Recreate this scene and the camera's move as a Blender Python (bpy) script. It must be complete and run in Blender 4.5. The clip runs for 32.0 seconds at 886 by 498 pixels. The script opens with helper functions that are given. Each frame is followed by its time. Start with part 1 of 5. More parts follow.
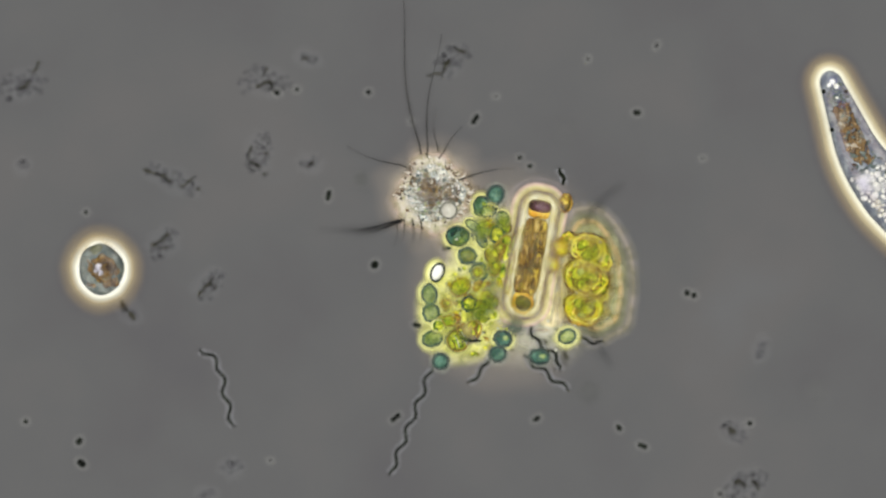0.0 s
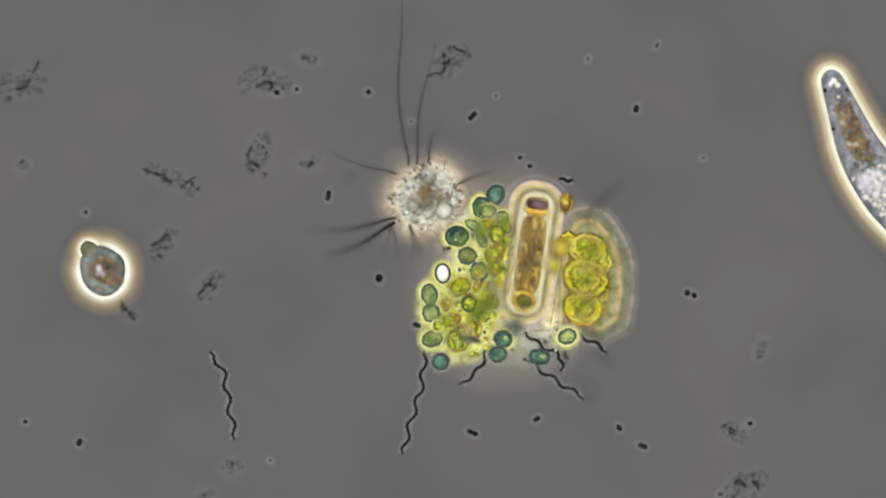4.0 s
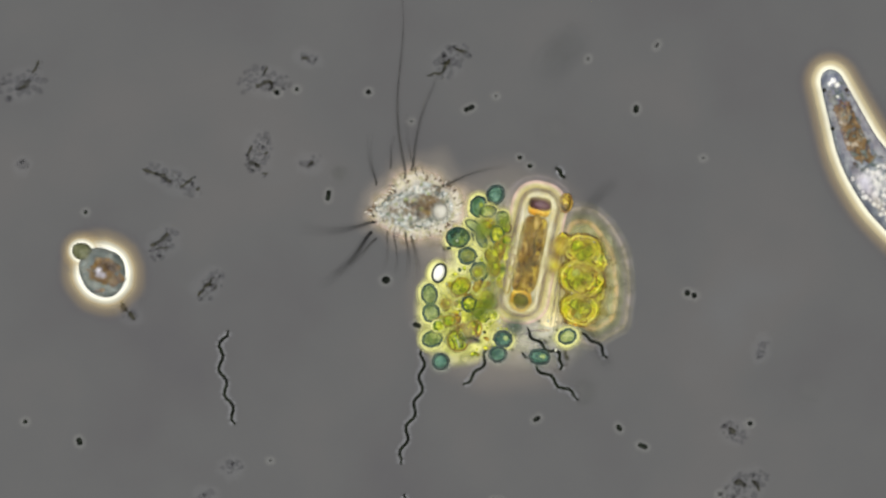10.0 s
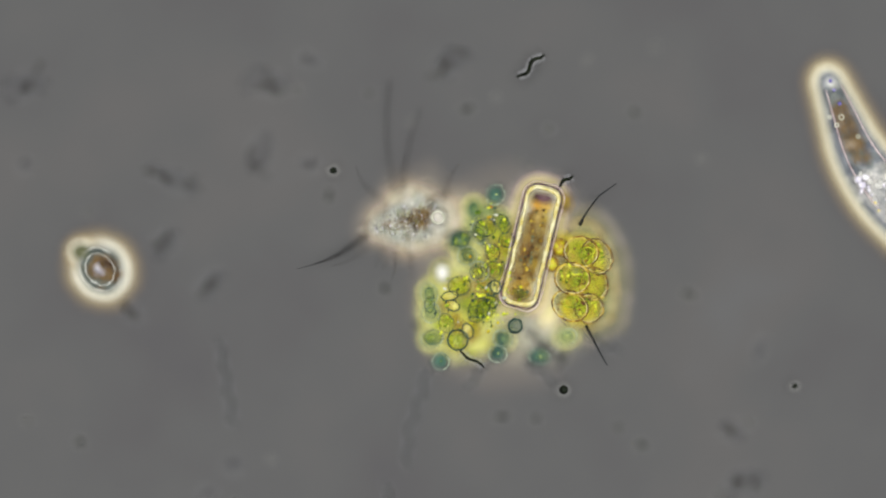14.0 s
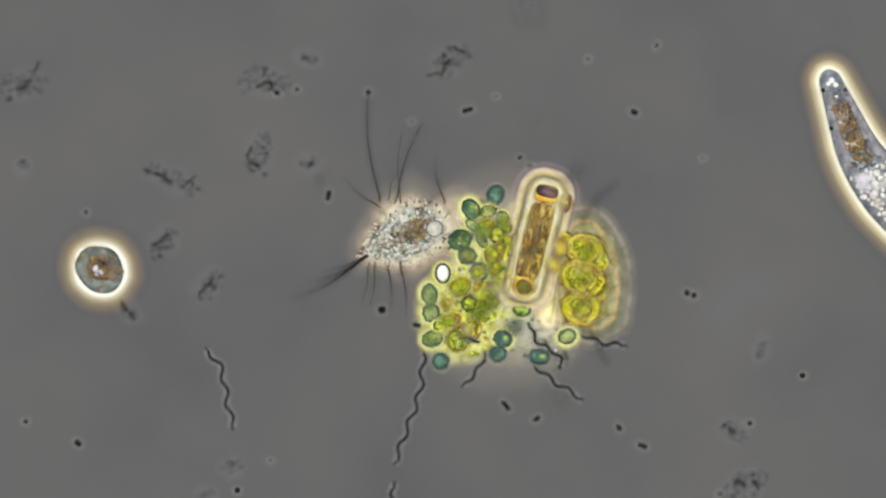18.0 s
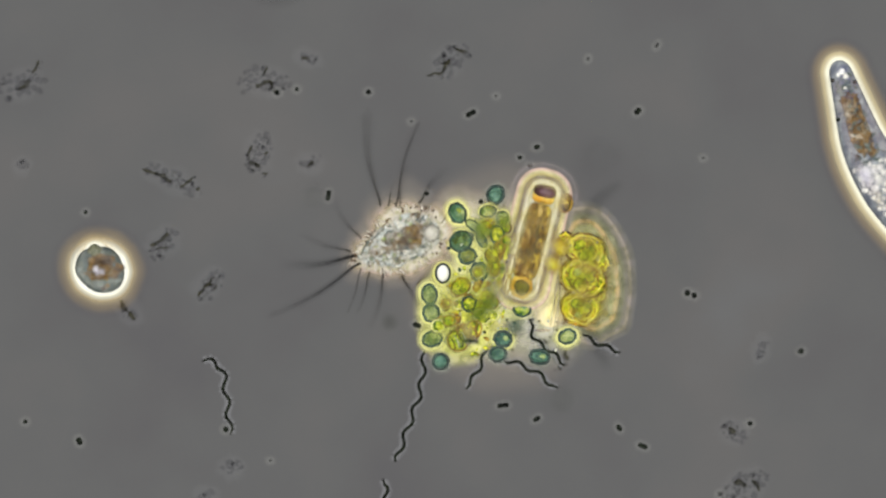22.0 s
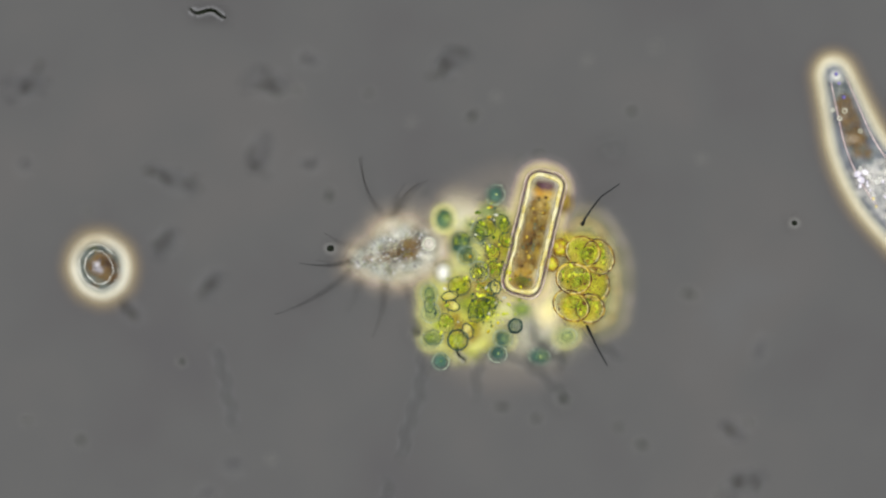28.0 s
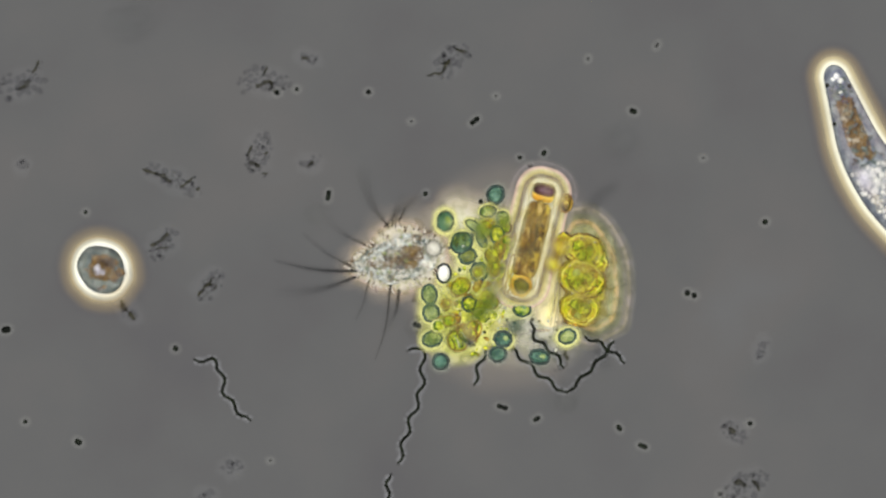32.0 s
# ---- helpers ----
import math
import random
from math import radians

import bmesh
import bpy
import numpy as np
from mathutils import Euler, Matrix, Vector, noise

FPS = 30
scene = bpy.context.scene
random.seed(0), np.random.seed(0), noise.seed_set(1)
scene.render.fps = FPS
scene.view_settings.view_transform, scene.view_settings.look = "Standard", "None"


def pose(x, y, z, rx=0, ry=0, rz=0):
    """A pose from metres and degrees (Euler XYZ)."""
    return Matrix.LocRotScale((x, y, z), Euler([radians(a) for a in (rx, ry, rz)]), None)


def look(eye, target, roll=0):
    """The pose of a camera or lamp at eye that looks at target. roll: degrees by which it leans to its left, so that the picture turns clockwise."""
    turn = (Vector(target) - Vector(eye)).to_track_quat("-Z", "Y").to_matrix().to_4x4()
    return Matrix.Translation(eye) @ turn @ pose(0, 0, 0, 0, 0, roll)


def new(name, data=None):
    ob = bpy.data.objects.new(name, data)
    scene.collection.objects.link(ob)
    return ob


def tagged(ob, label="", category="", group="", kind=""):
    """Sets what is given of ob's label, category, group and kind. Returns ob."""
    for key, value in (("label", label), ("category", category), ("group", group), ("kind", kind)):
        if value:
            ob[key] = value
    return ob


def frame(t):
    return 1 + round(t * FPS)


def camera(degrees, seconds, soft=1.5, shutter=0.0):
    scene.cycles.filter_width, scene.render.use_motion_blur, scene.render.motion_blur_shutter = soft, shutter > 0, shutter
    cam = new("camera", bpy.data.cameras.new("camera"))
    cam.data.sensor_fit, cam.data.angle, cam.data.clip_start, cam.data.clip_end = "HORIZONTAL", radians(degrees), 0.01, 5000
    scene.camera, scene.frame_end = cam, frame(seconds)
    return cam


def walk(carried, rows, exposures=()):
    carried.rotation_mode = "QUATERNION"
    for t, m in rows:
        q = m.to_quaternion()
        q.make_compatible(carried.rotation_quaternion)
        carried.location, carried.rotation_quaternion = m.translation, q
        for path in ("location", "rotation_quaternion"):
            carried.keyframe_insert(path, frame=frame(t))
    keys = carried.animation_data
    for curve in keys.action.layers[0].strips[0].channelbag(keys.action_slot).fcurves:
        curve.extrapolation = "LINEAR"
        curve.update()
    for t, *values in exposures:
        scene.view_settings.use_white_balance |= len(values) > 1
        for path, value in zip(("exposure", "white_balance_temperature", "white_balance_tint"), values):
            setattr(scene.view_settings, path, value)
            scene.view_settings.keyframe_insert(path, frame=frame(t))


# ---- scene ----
# A drop of pond water on a glass slide under a microscope, built at a guessed ten thousand times its size:
# 1 cm here is one micrometre. Plan units are places in the camera's view: 800 to the metre, x to the right, y down, z
# up from the slide.
U = 1 / 800.0
REACH = 25.0          # from the objective to its plane of focus


def spot(x, y, z=0.0):
    return Vector(((x - 784) * U, (441 - y) * U, z * U))


# ---- camera: looks straight down; the stage is racked up and down to focus ----
cam = camera(2 * math.degrees(math.atan(784 * U / REACH)), 32.0, soft=2.2)
cam.data.dof.use_dof = True
cam.data.dof.focus_distance = REACH
cam.data.dof.aperture_fstop = 0.108
FOCUS = [(0, 44), (0.5, 85), (0.9, 42), (1.4, 34), (2, 24), (3.5, 23), (10.5, 23), (11.0, 34), (11.5, 85), (11.9, 130),
         (12.4, 142), (14.5, 142), (15.3, 118), (16.1, 48), (16.6, 42), (19.1, 46), (19.5, 26), (20, 23), (23.3, 23), (24, 2), (24.6, 21), (25.5, 23),
         (26.6, 30), (27.5, 90), (27.9, 130), (28.3, 145), (29.5, 145), (29.75, 34), (29.9, 23), (32, 23)]
walk(cam, [(t, pose(0, 0, REACH + f * U)) for t, f in FOCUS])

# ---- light: broad, even light from overhead, in place of the microscope's lamp below the slide ----
world = bpy.data.worlds.new("lamp_field")
scene.world = world
world.use_nodes = True
world.node_tree.nodes["Background"].inputs[0].default_value = (0.985, 0.99, 0.96, 1)
world.node_tree.nodes["Background"].inputs[1].default_value = 0.25
lamp = bpy.data.lights.new("overhead_lamp", "SUN")
lamp.energy, lamp.angle, lamp.color = 4.1, radians(14), (0.985, 0.99, 0.955)
new("overhead_lamp", lamp).matrix_world = look((0, 0, 30), (0, 0, 0))
scene.view_settings.exposure = 0.0


# ---- materials ----
def material(name):
    m = bpy.data.materials.new(name)
    m.use_nodes = True
    n, l = m.node_tree.nodes, m.node_tree.links
    return m, n, l, n["Principled BSDF"]


def ramp(n, stops):
    r = n.new("ShaderNodeValToRGB")
    e = r.color_ramp.elements
    while len(e) < len(stops):
        e.new(0.5)
    for k, (p, c) in zip(e, stops):
        k.position, k.color = p, (*c, 1) if len(c) == 3 else c
    return r


def living(name, stops, scale=40.0, alpha=1.0, rough=0.5, bump=0.3, mottle=0.0, detail=5.0, gloss=0.25, stretch=None):
    """Mottled, slightly glossy stuff of a cell. stops: colours over the noise. mottle: how far the alpha breaks up."""
    m, n, l, p = material(name)
    co = n.new("ShaderNodeTexCoord")
    inf = n.new("ShaderNodeObjectInfo")
    off = n.new("ShaderNodeVectorMath")
    off.operation = "MULTIPLY_ADD"
    l.new(inf.outputs["Random"], off.inputs[0])
    off.inputs[1].default_value = (7, 11, 5)
    if stretch:
        drawn = n.new("ShaderNodeVectorMath")
        drawn.operation = "MULTIPLY"
        l.new(co.outputs["Object"], drawn.inputs[0])
        drawn.inputs[1].default_value = stretch
        l.new(drawn.outputs[0], off.inputs[2])
    else:
        l.new(co.outputs["Object"], off.inputs[2])
    a, b = n.new("ShaderNodeTexNoise"), n.new("ShaderNodeTexNoise")
    a.inputs["Scale"].default_value, a.inputs["Detail"].default_value = scale, detail
    b.inputs["Scale"].default_value, b.inputs["Detail"].default_value = scale * 4.3, 3
    for t in (a, b):
        l.new(off.outputs[0], t.inputs["Vector"])
    mix = n.new("ShaderNodeMath")
    mix.operation = "MULTIPLY_ADD"
    l.new(b.outputs[0], mix.inputs[0])
    mix.inputs[1].default_value = 0.8
    half = n.new("ShaderNodeMath")
    half.operation = "MULTIPLY_ADD"
    l.new(a.outputs[0], half.inputs[0])
    half.inputs[1].default_value, half.inputs[2].default_value = 2.4, -1.1
    l.new(half.outputs[0], mix.inputs[2])
    r = ramp(n, stops)
    l.new(mix.outputs[0], r.inputs[0])
    l.new(r.outputs[0], p.inputs["Base Color"])
    p.inputs["Roughness"].default_value = rough
    p.inputs["Specular IOR Level"].default_value = gloss
    if mottle:
        k = n.new("ShaderNodeMath")
        k.operation, k.use_clamp = "MULTIPLY_ADD", True
        l.new(mix.outputs[0], k.inputs[0])
        k.inputs[1].default_value, k.inputs[2].default_value = mottle, alpha - mottle * 0.5
        l.new(k.outputs[0], p.inputs["Alpha"])
    else:
        p.inputs["Alpha"].default_value = alpha
    bp = n.new("ShaderNodeBump")
    bp.inputs["Strength"].default_value, bp.inputs["Distance"].default_value = bump, 0.006
    l.new(mix.outputs[0], bp.inputs["Height"])
    l.new(bp.outputs[0], p.inputs["Normal"])
    return m


def outward_fade(name, colours, densities, mottle=0.0):
    """Colour and opacity that fade outwards, mostly halos of light painted round things (u of the skirt runs outwards).
    """
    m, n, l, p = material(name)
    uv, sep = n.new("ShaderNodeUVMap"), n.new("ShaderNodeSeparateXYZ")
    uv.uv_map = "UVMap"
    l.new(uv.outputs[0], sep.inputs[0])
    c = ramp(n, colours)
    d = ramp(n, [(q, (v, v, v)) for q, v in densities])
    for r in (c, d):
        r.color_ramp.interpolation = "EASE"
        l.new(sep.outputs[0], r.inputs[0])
    co, no, mu = n.new("ShaderNodeTexCoord"), n.new("ShaderNodeTexNoise"), n.new("ShaderNodeMath")
    fine, tone, mixed = n.new("ShaderNodeTexNoise"), ramp(n, [(0.40, (0.42, 0.46, 0.18)), (0.52, (0.9, 0.9, 0.7)), (0.62, (1, 1, 1))]), n.new("ShaderNodeMix")
    fine.inputs["Scale"].default_value, fine.inputs["Detail"].default_value = 55, 4
    l.new(co.outputs["Object"], fine.inputs["Vector"])
    l.new(fine.outputs[0], tone.inputs[0])
    mixed.data_type, mixed.blend_type = "RGBA", "MULTIPLY"
    mixed.inputs[0].default_value = mottle
    l.new(c.outputs[0], mixed.inputs[6])
    l.new(tone.outputs[0], mixed.inputs[7])
    l.new(mixed.outputs[2], p.inputs["Base Color"])
    no.inputs["Scale"].default_value, no.inputs["Detail"].default_value = 16, 3
    l.new(co.outputs["Object"], no.inputs["Vector"])
    add = n.new("ShaderNodeMath")
    add.operation = "MULTIPLY_ADD"
    l.new(no.outputs[0], add.inputs[0])
    add.inputs[1].default_value, add.inputs[2].default_value = 0.6, 0.7
    mu.operation, mu.use_clamp = "MULTIPLY", True
    l.new(d.outputs[0], mu.inputs[0])
    l.new(add.outputs[0], mu.inputs[1])
    l.new(mu.outputs[0], p.inputs["Alpha"])
    p.inputs["Roughness"].default_value = 0.7
    p.inputs["Specular IOR Level"].default_value = 0.1
    return m


def slide_glass():
    m, n, l, p = material("slide_glass")
    co = n.new("ShaderNodeTexCoord")
    a, b = n.new("ShaderNodeTexNoise"), n.new("ShaderNodeTexNoise")
    a.inputs["Scale"].default_value, a.inputs["Detail"].default_value = 2.2, 3
    b.inputs["Scale"].default_value, b.inputs["Detail"].default_value = 60, 4
    for t in (a, b):
        l.new(co.outputs["Object"], t.inputs["Vector"])
    k = n.new("ShaderNodeMath")
    k.operation = "MULTIPLY_ADD"
    l.new(b.outputs[0], k.inputs[0])
    k.inputs[1].default_value = 0.06
    l.new(a.outputs[0], k.inputs[2])
    r = ramp(n, [(0.28, (0.0690, 0.0670, 0.0735)), (0.42, (0.0775, 0.0755, 0.0790)), (0.54, (0.0825, 0.0820, 0.0845)), (0.66, (0.0890, 0.0860, 0.0875)), (0.78, (0.0930, 0.0925, 0.0960))])
    l.new(k.outputs[0], r.inputs[0])
    l.new(r.outputs[0], p.inputs["Base Color"])
    p.inputs["Roughness"].default_value = 0.65
    p.inputs["Specular IOR Level"].default_value = 0.1
    return m


SLIDE = slide_glass()
FOREST = living("forest_green_cell", [(0.2, (0.020, 0.045, 0.004)), (0.5, (0.085, 0.13, 0.010)), (0.8, (0.24, 0.30, 0.05))], 50)
DEEP = living("dark_green_cell", [(0.2, (0.014, 0.034, 0.018)), (0.5, (0.05, 0.10, 0.045)), (0.8, (0.20, 0.27, 0.13))], 50)
TEAL = living("teal_cell", [(0.2, (0.010, 0.034, 0.030)), (0.5, (0.044, 0.105, 0.078)), (0.8, (0.24, 0.36, 0.27))], 50)
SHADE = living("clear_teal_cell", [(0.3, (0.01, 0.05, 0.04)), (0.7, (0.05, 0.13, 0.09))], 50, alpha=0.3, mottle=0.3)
UMBER = living("umber_oil", [(0.2, (0.008, 0.003, 0.003)), (0.5, (0.022, 0.011, 0.009)), (0.8, (0.06, 0.036, 0.022))], 40)
WISP = living("pale_wisp", [(0.3, (0.62, 0.54, 0.46)), (0.7, (0.90, 0.86, 0.74))], 40, alpha=0.2, mottle=0.3)
GREEN = living("green_cell", [(0.2, (0.026, 0.075, 0.004)), (0.40, (0.24, 0.36, 0.006)), (0.66, (0.76, 0.78, 0.05))], 60)
OLIVE = living("olive_cell", [(0.12, (0.20, 0.08, 0.003)), (0.30, (0.10, 0.16, 0.003)), (0.50, (0.42, 0.50, 0.008)), (0.74, (0.90, 0.86, 0.06))], 62)
RUST = living("rusty_cell", [(0.2, (0.10, 0.035, 0.02)), (0.5, (0.30, 0.15, 0.02)), (0.8, (0.5, 0.42, 0.06))], 34)
YOLK = living("yellow_cell", [(0.15, (0.30, 0.10, 0.003)), (0.40, (0.52, 0.40, 0.003)), (0.65, (0.70, 0.64, 0.012)), (0.85, (0.34, 0.42, 0.010))], 60)
WALL = living("clear_wall", [(0.3, (0.30, 0.32, 0.05)), (0.7, (0.62, 0.60, 0.18))], 30, alpha=0.14, mottle=0.2)
TEALWALL = living("teal_wall", [(0.3, (0.03, 0.14, 0.10)), (0.7, (0.16, 0.36, 0.26))], 30, alpha=0.4, mottle=0.4)
WHITE = living("refractile_white", [(0.3, (0.85, 0.83, 0.74)), (0.7, (0.93, 0.92, 0.88))], 20, bump=0.1)
VACUOLE = living("pale_vacuole", [(0.3, (0.50, 0.44, 0.38)), (0.7, (0.72, 0.68, 0.60))], 40)
GRAIN = living("pale_plasma", [(0.08, (0.12, 0.08, 0.05)), (0.30, (0.27, 0.22, 0.13)), (0.46, (0.36, 0.39, 0.37)), (0.62, (0.50, 0.53, 0.52)), (0.82, (0.80, 0.79, 0.70))],
               42, bump=0.1)
GREY = living("grey_plasma", [(0.1, (0.055, 0.070, 0.072)), (0.4, (0.092, 0.120, 0.118)), (0.6, (0.115, 0.130, 0.105)), (0.9, (0.21, 0.24, 0.23))], 46, bump=0.15)
STORE = living("lilac_grain", [(0.2, (0.46, 0.44, 0.45)), (0.45, (0.68, 0.66, 0.64)), (0.75, (0.88, 0.86, 0.80))], 60)
BROWN = living("brown_plasma", [(0.2, (0.035, 0.022, 0.016)), (0.45, (0.15, 0.092, 0.04)), (0.65, (0.17, 0.10, 0.035)), (0.85, (0.30, 0.20, 0.10))], 75, bump=0.6)
PLATE = living("brown_chloroplast", [(0.2, (0.035, 0.014, 0.004)), (0.42, (0.09, 0.038, 0.004)), (0.60, (0.26, 0.13, 0.008)), (0.8, (0.62, 0.46, 0.05))], 48)
STREAK = living("streaked_chloroplast", [(0.15, (0.035, 0.013, 0.004)), (0.40, (0.115, 0.048, 0.006)), (0.60, (0.23, 0.115, 0.012)), (0.85, (0.52, 0.36, 0.10))], 26, stretch=(2.6, 0.7, 1))
OIL = living("purple_oil", [(0.2, (0.014, 0.003, 0.008)), (0.5, (0.045, 0.010, 0.020)), (0.8, (0.10, 0.04, 0.07))], 30)
FRUSTULE = living("clear_frustule", [(0.3, (0.55, 0.42, 0.12)), (0.7, (0.80, 0.72, 0.40))], 40, alpha=0.04, mottle=0.1)
RIM = living("golden_rim", [(0.3, (0.90, 0.84, 0.52)), (0.7, (0.95, 0.94, 0.80))], 30)
SAGE = living("sage_cell", [(0.2, (0.055, 0.105, 0.030)), (0.42, (0.17, 0.25, 0.070)), (0.70, (0.44, 0.50, 0.19))], 44)
BLACK = living("dark_rod", [(0.3, (0.003, 0.004, 0.003)), (0.7, (0.014, 0.018, 0.012))], 90, gloss=0.05)
WORM = living("dark_spiral", [(0.3, (0.003, 0.004, 0.002)), (0.7, (0.012, 0.016, 0.008))], 70, gloss=0.05)
HAIR = living("grey_bristle", [(0.3, (0.02, 0.019, 0.018)), (0.7, (0.05, 0.047, 0.044))], 40, alpha=0.44)
SPECK = living("grey_speck", [(0.3, (0.012, 0.012, 0.012)), (0.7, (0.04, 0.04, 0.036))], 60, alpha=0.26, gloss=0.05)
TUFT = living("dark_tuft", [(0.3, (0.010, 0.010, 0.012)), (0.7, (0.03, 0.03, 0.032))], 40, alpha=0.62)
CRUMB = living("dark_crumb", [(0.3, (0.018, 0.018, 0.008)), (0.7, (0.060, 0.056, 0.030))], 50, alpha=0.36, mottle=0.3, gloss=0.05)
FILM = living("thin_film", [(0.3, (0.040, 0.039, 0.046)), (0.7, (0.10, 0.098, 0.115))], 60, alpha=0.13, mottle=0.14, gloss=0.05)
FLOCHALO = outward_fade("pale_floc_halo", [(0, (0.30, 0.30, 0.32)), (1, (0.30, 0.30, 0.31))], [(0, 0.10), (0.6, 0.07), (0.85, 0.03), (1, 0)])
FRINGE = outward_fade("bright_fringe", [(0, (0.36, 0.36, 0.38)), (1, (0.30, 0.30, 0.33))], [(0, 0.33), (0.35, 0.27), (0.7, 0.13), (1, 0)])
FAIR = living("clear_yellow_cell", [(0.18, (0.62, 0.24, 0.004)), (0.36, (0.74, 0.50, 0.006)), (0.58, (0.56, 0.56, 0.008)), (0.8, (0.24, 0.34, 0.008))], 40, alpha=0.03, mottle=0.3)
FRESH = living("clear_green_cell", [(0.2, (0.03, 0.085, 0.004)), (0.5, (0.13, 0.24, 0.006)), (0.8, (0.40, 0.46, 0.015))], 64, alpha=0.13, mottle=0.8)
SPINE = living("dark_spine", [(0.3, (0.006, 0.007, 0.008)), (0.7, (0.02, 0.022, 0.024))], 40, gloss=0.05)
AURA = outward_fade("outer_slime", [(0, (0.68, 0.60, 0.46)), (1, (0.42, 0.35, 0.30))], [(0, 0.56), (0.3, 0.36), (0.65, 0.12), (1, 0)])
HAZY = living("grey_fibre", [(0.3, (0.018, 0.017, 0.02)), (0.7, (0.05, 0.048, 0.055))], 50, alpha=0.045, mottle=0.16, gloss=0.05)
HAZE = outward_fade("grey_slime", [(0, (0.64, 0.63, 0.54)), (1, (0.46, 0.44, 0.38))], [(0, 0.6), (0.35, 0.42), (0.65, 0.14), (1, 0)], mottle=0.5)
TANHALO = outward_fade("white_tan_halo", [(0, (0.95, 0.95, 0.92)), (0.24, (0.95, 0.91, 0.74)), (0.38, (0.74, 0.58, 0.32)), (0.62, (0.44, 0.32, 0.17)), (0.85, (0.13, 0.115, 0.13)), (1, (0.09, 0.085, 0.12))],
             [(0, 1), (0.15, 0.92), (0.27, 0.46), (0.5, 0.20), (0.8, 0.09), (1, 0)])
BROAD = outward_fade("broad_halo", [(0, (0.92, 0.92, 0.88)), (0.14, (0.86, 0.82, 0.64)), (0.32, (0.72, 0.60, 0.36)), (0.56, (0.44, 0.32, 0.18)), (0.82, (0.13, 0.115, 0.13)), (1, (0.09, 0.085, 0.12))],
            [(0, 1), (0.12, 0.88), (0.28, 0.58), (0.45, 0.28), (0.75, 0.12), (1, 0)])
FAINT = outward_fade("thin_halo", [(0, (0.8, 0.8, 0.76)), (0.5, (0.5, 0.48, 0.44)), (1, (0.3, 0.28, 0.26))],
            [(0, 0.6), (0.3, 0.4), (0.65, 0.12), (1, 0)])
DIM = outward_fade("faint_halo", [(0, (0.5, 0.5, 0.48)), (1, (0.3, 0.29, 0.27))], [(0, 0.13), (0.4, 0.09), (1, 0)])
YELLOWGLOW = outward_fade("yellow_glow", [(0, (0.94, 0.92, 0.32)), (0.6, (0.93, 0.91, 0.52)), (1, (0.80, 0.71, 0.50))],
            [(0, 0.88), (0.5, 0.82), (0.75, 0.45), (1, 0)], mottle=0.5)
HONEY = outward_fade("olive_glow", [(0, (0.92, 0.90, 0.16)), (0.6, (0.92, 0.90, 0.32)), (1, (0.82, 0.77, 0.46))],
            [(0, 0.9), (0.5, 0.85), (0.78, 0.45), (1, 0)], mottle=0.7)
ROSY = outward_fade("rosy_glow", [(0, (0.92, 0.89, 0.74)), (0.5, (0.86, 0.76, 0.58)), (1, (0.50, 0.38, 0.32))], [(0, 0.62), (0.4, 0.46), (0.7, 0.16), (1, 0)], mottle=0.35)
IVORY = outward_fade("ivory_glow", [(0, (0.94, 0.86, 0.42)), (0.5, (0.92, 0.80, 0.48)), (1, (0.66, 0.52, 0.40))], [(0, 0.92), (0.5, 0.78), (0.75, 0.35), (1, 0)], mottle=0.3)
GLOW = outward_fade("yellow_halo", [(0, (0.88, 0.84, 0.34)), (0.4, (0.74, 0.68, 0.12)), (1, (0.55, 0.50, 0.08))],
           [(0, 0.9), (0.3, 0.6), (0.65, 0.2), (1, 0)])
CREAM = outward_fade("cream_halo", [(0, (0.93, 0.92, 0.52)), (0.4, (0.90, 0.88, 0.30)), (1, (0.72, 0.66, 0.26))],
            [(0, 0.9), (0.3, 0.7), (0.65, 0.25), (1, 0)])
BLUSH = outward_fade("pale_pink_halo", [(0, (0.80, 0.78, 0.70)), (0.5, (0.92, 0.84, 0.72)), (0.68, (0.76, 0.58, 0.50)), (1, (0.36, 0.31, 0.28))],
            [(0, 0.0), (0.2, 0.45), (0.42, 0.66), (0.62, 0.46), (0.8, 0.18), (1, 0)], mottle=0.6)
VEIL = outward_fade("thin_envelope", [(0, (0.62, 0.60, 0.16)), (0.35, (0.54, 0.52, 0.20)), (0.48, (0.72, 0.52, 0.26)), (0.6, (0.42, 0.42, 0.22)), (0.8, (0.72, 0.60, 0.50)), (1, (0.4, 0.39, 0.38))],
           [(0, 0.6), (0.35, 0.45), (0.48, 0.6), (0.58, 0.30), (0.72, 0.18), (0.80, 0.28), (0.86, 0.10), (0.92, 0.12), (1, 0)], mottle=0.7)
INK = living("inky_wall_edge", [(0.3, (0.003, 0.010, 0.012)), (0.7, (0.012, 0.032, 0.030))], 40)
EDGE = living("dark_wall_edge", [(0.3, (0.006, 0.022, 0.018)), (0.7, (0.03, 0.07, 0.05))], 40)
OCHRE = living("ochre_wall_edge", [(0.3, (0.16, 0.07, 0.008)), (0.7, (0.36, 0.22, 0.03))], 40)
GOLD = living("golden_edge", [(0.3, (0.84, 0.66, 0.14)), (0.7, (0.94, 0.88, 0.52))], 30, alpha=0.8)
GHOST = living("ghost_cell", [(0.3, (0.40, 0.42, 0.22)), (0.7, (0.70, 0.68, 0.42))], 50, alpha=0.12, mottle=0.2)
PLASMA = living("golden_plasma", [(0.15, (0.07, 0.035, 0.006)), (0.38, (0.22, 0.13, 0.012)), (0.58, (0.46, 0.34, 0.03)), (0.8, (0.72, 0.62, 0.20))], 34, alpha=0.04, mottle=0.14, stretch=(1.5, 0.9, 1))
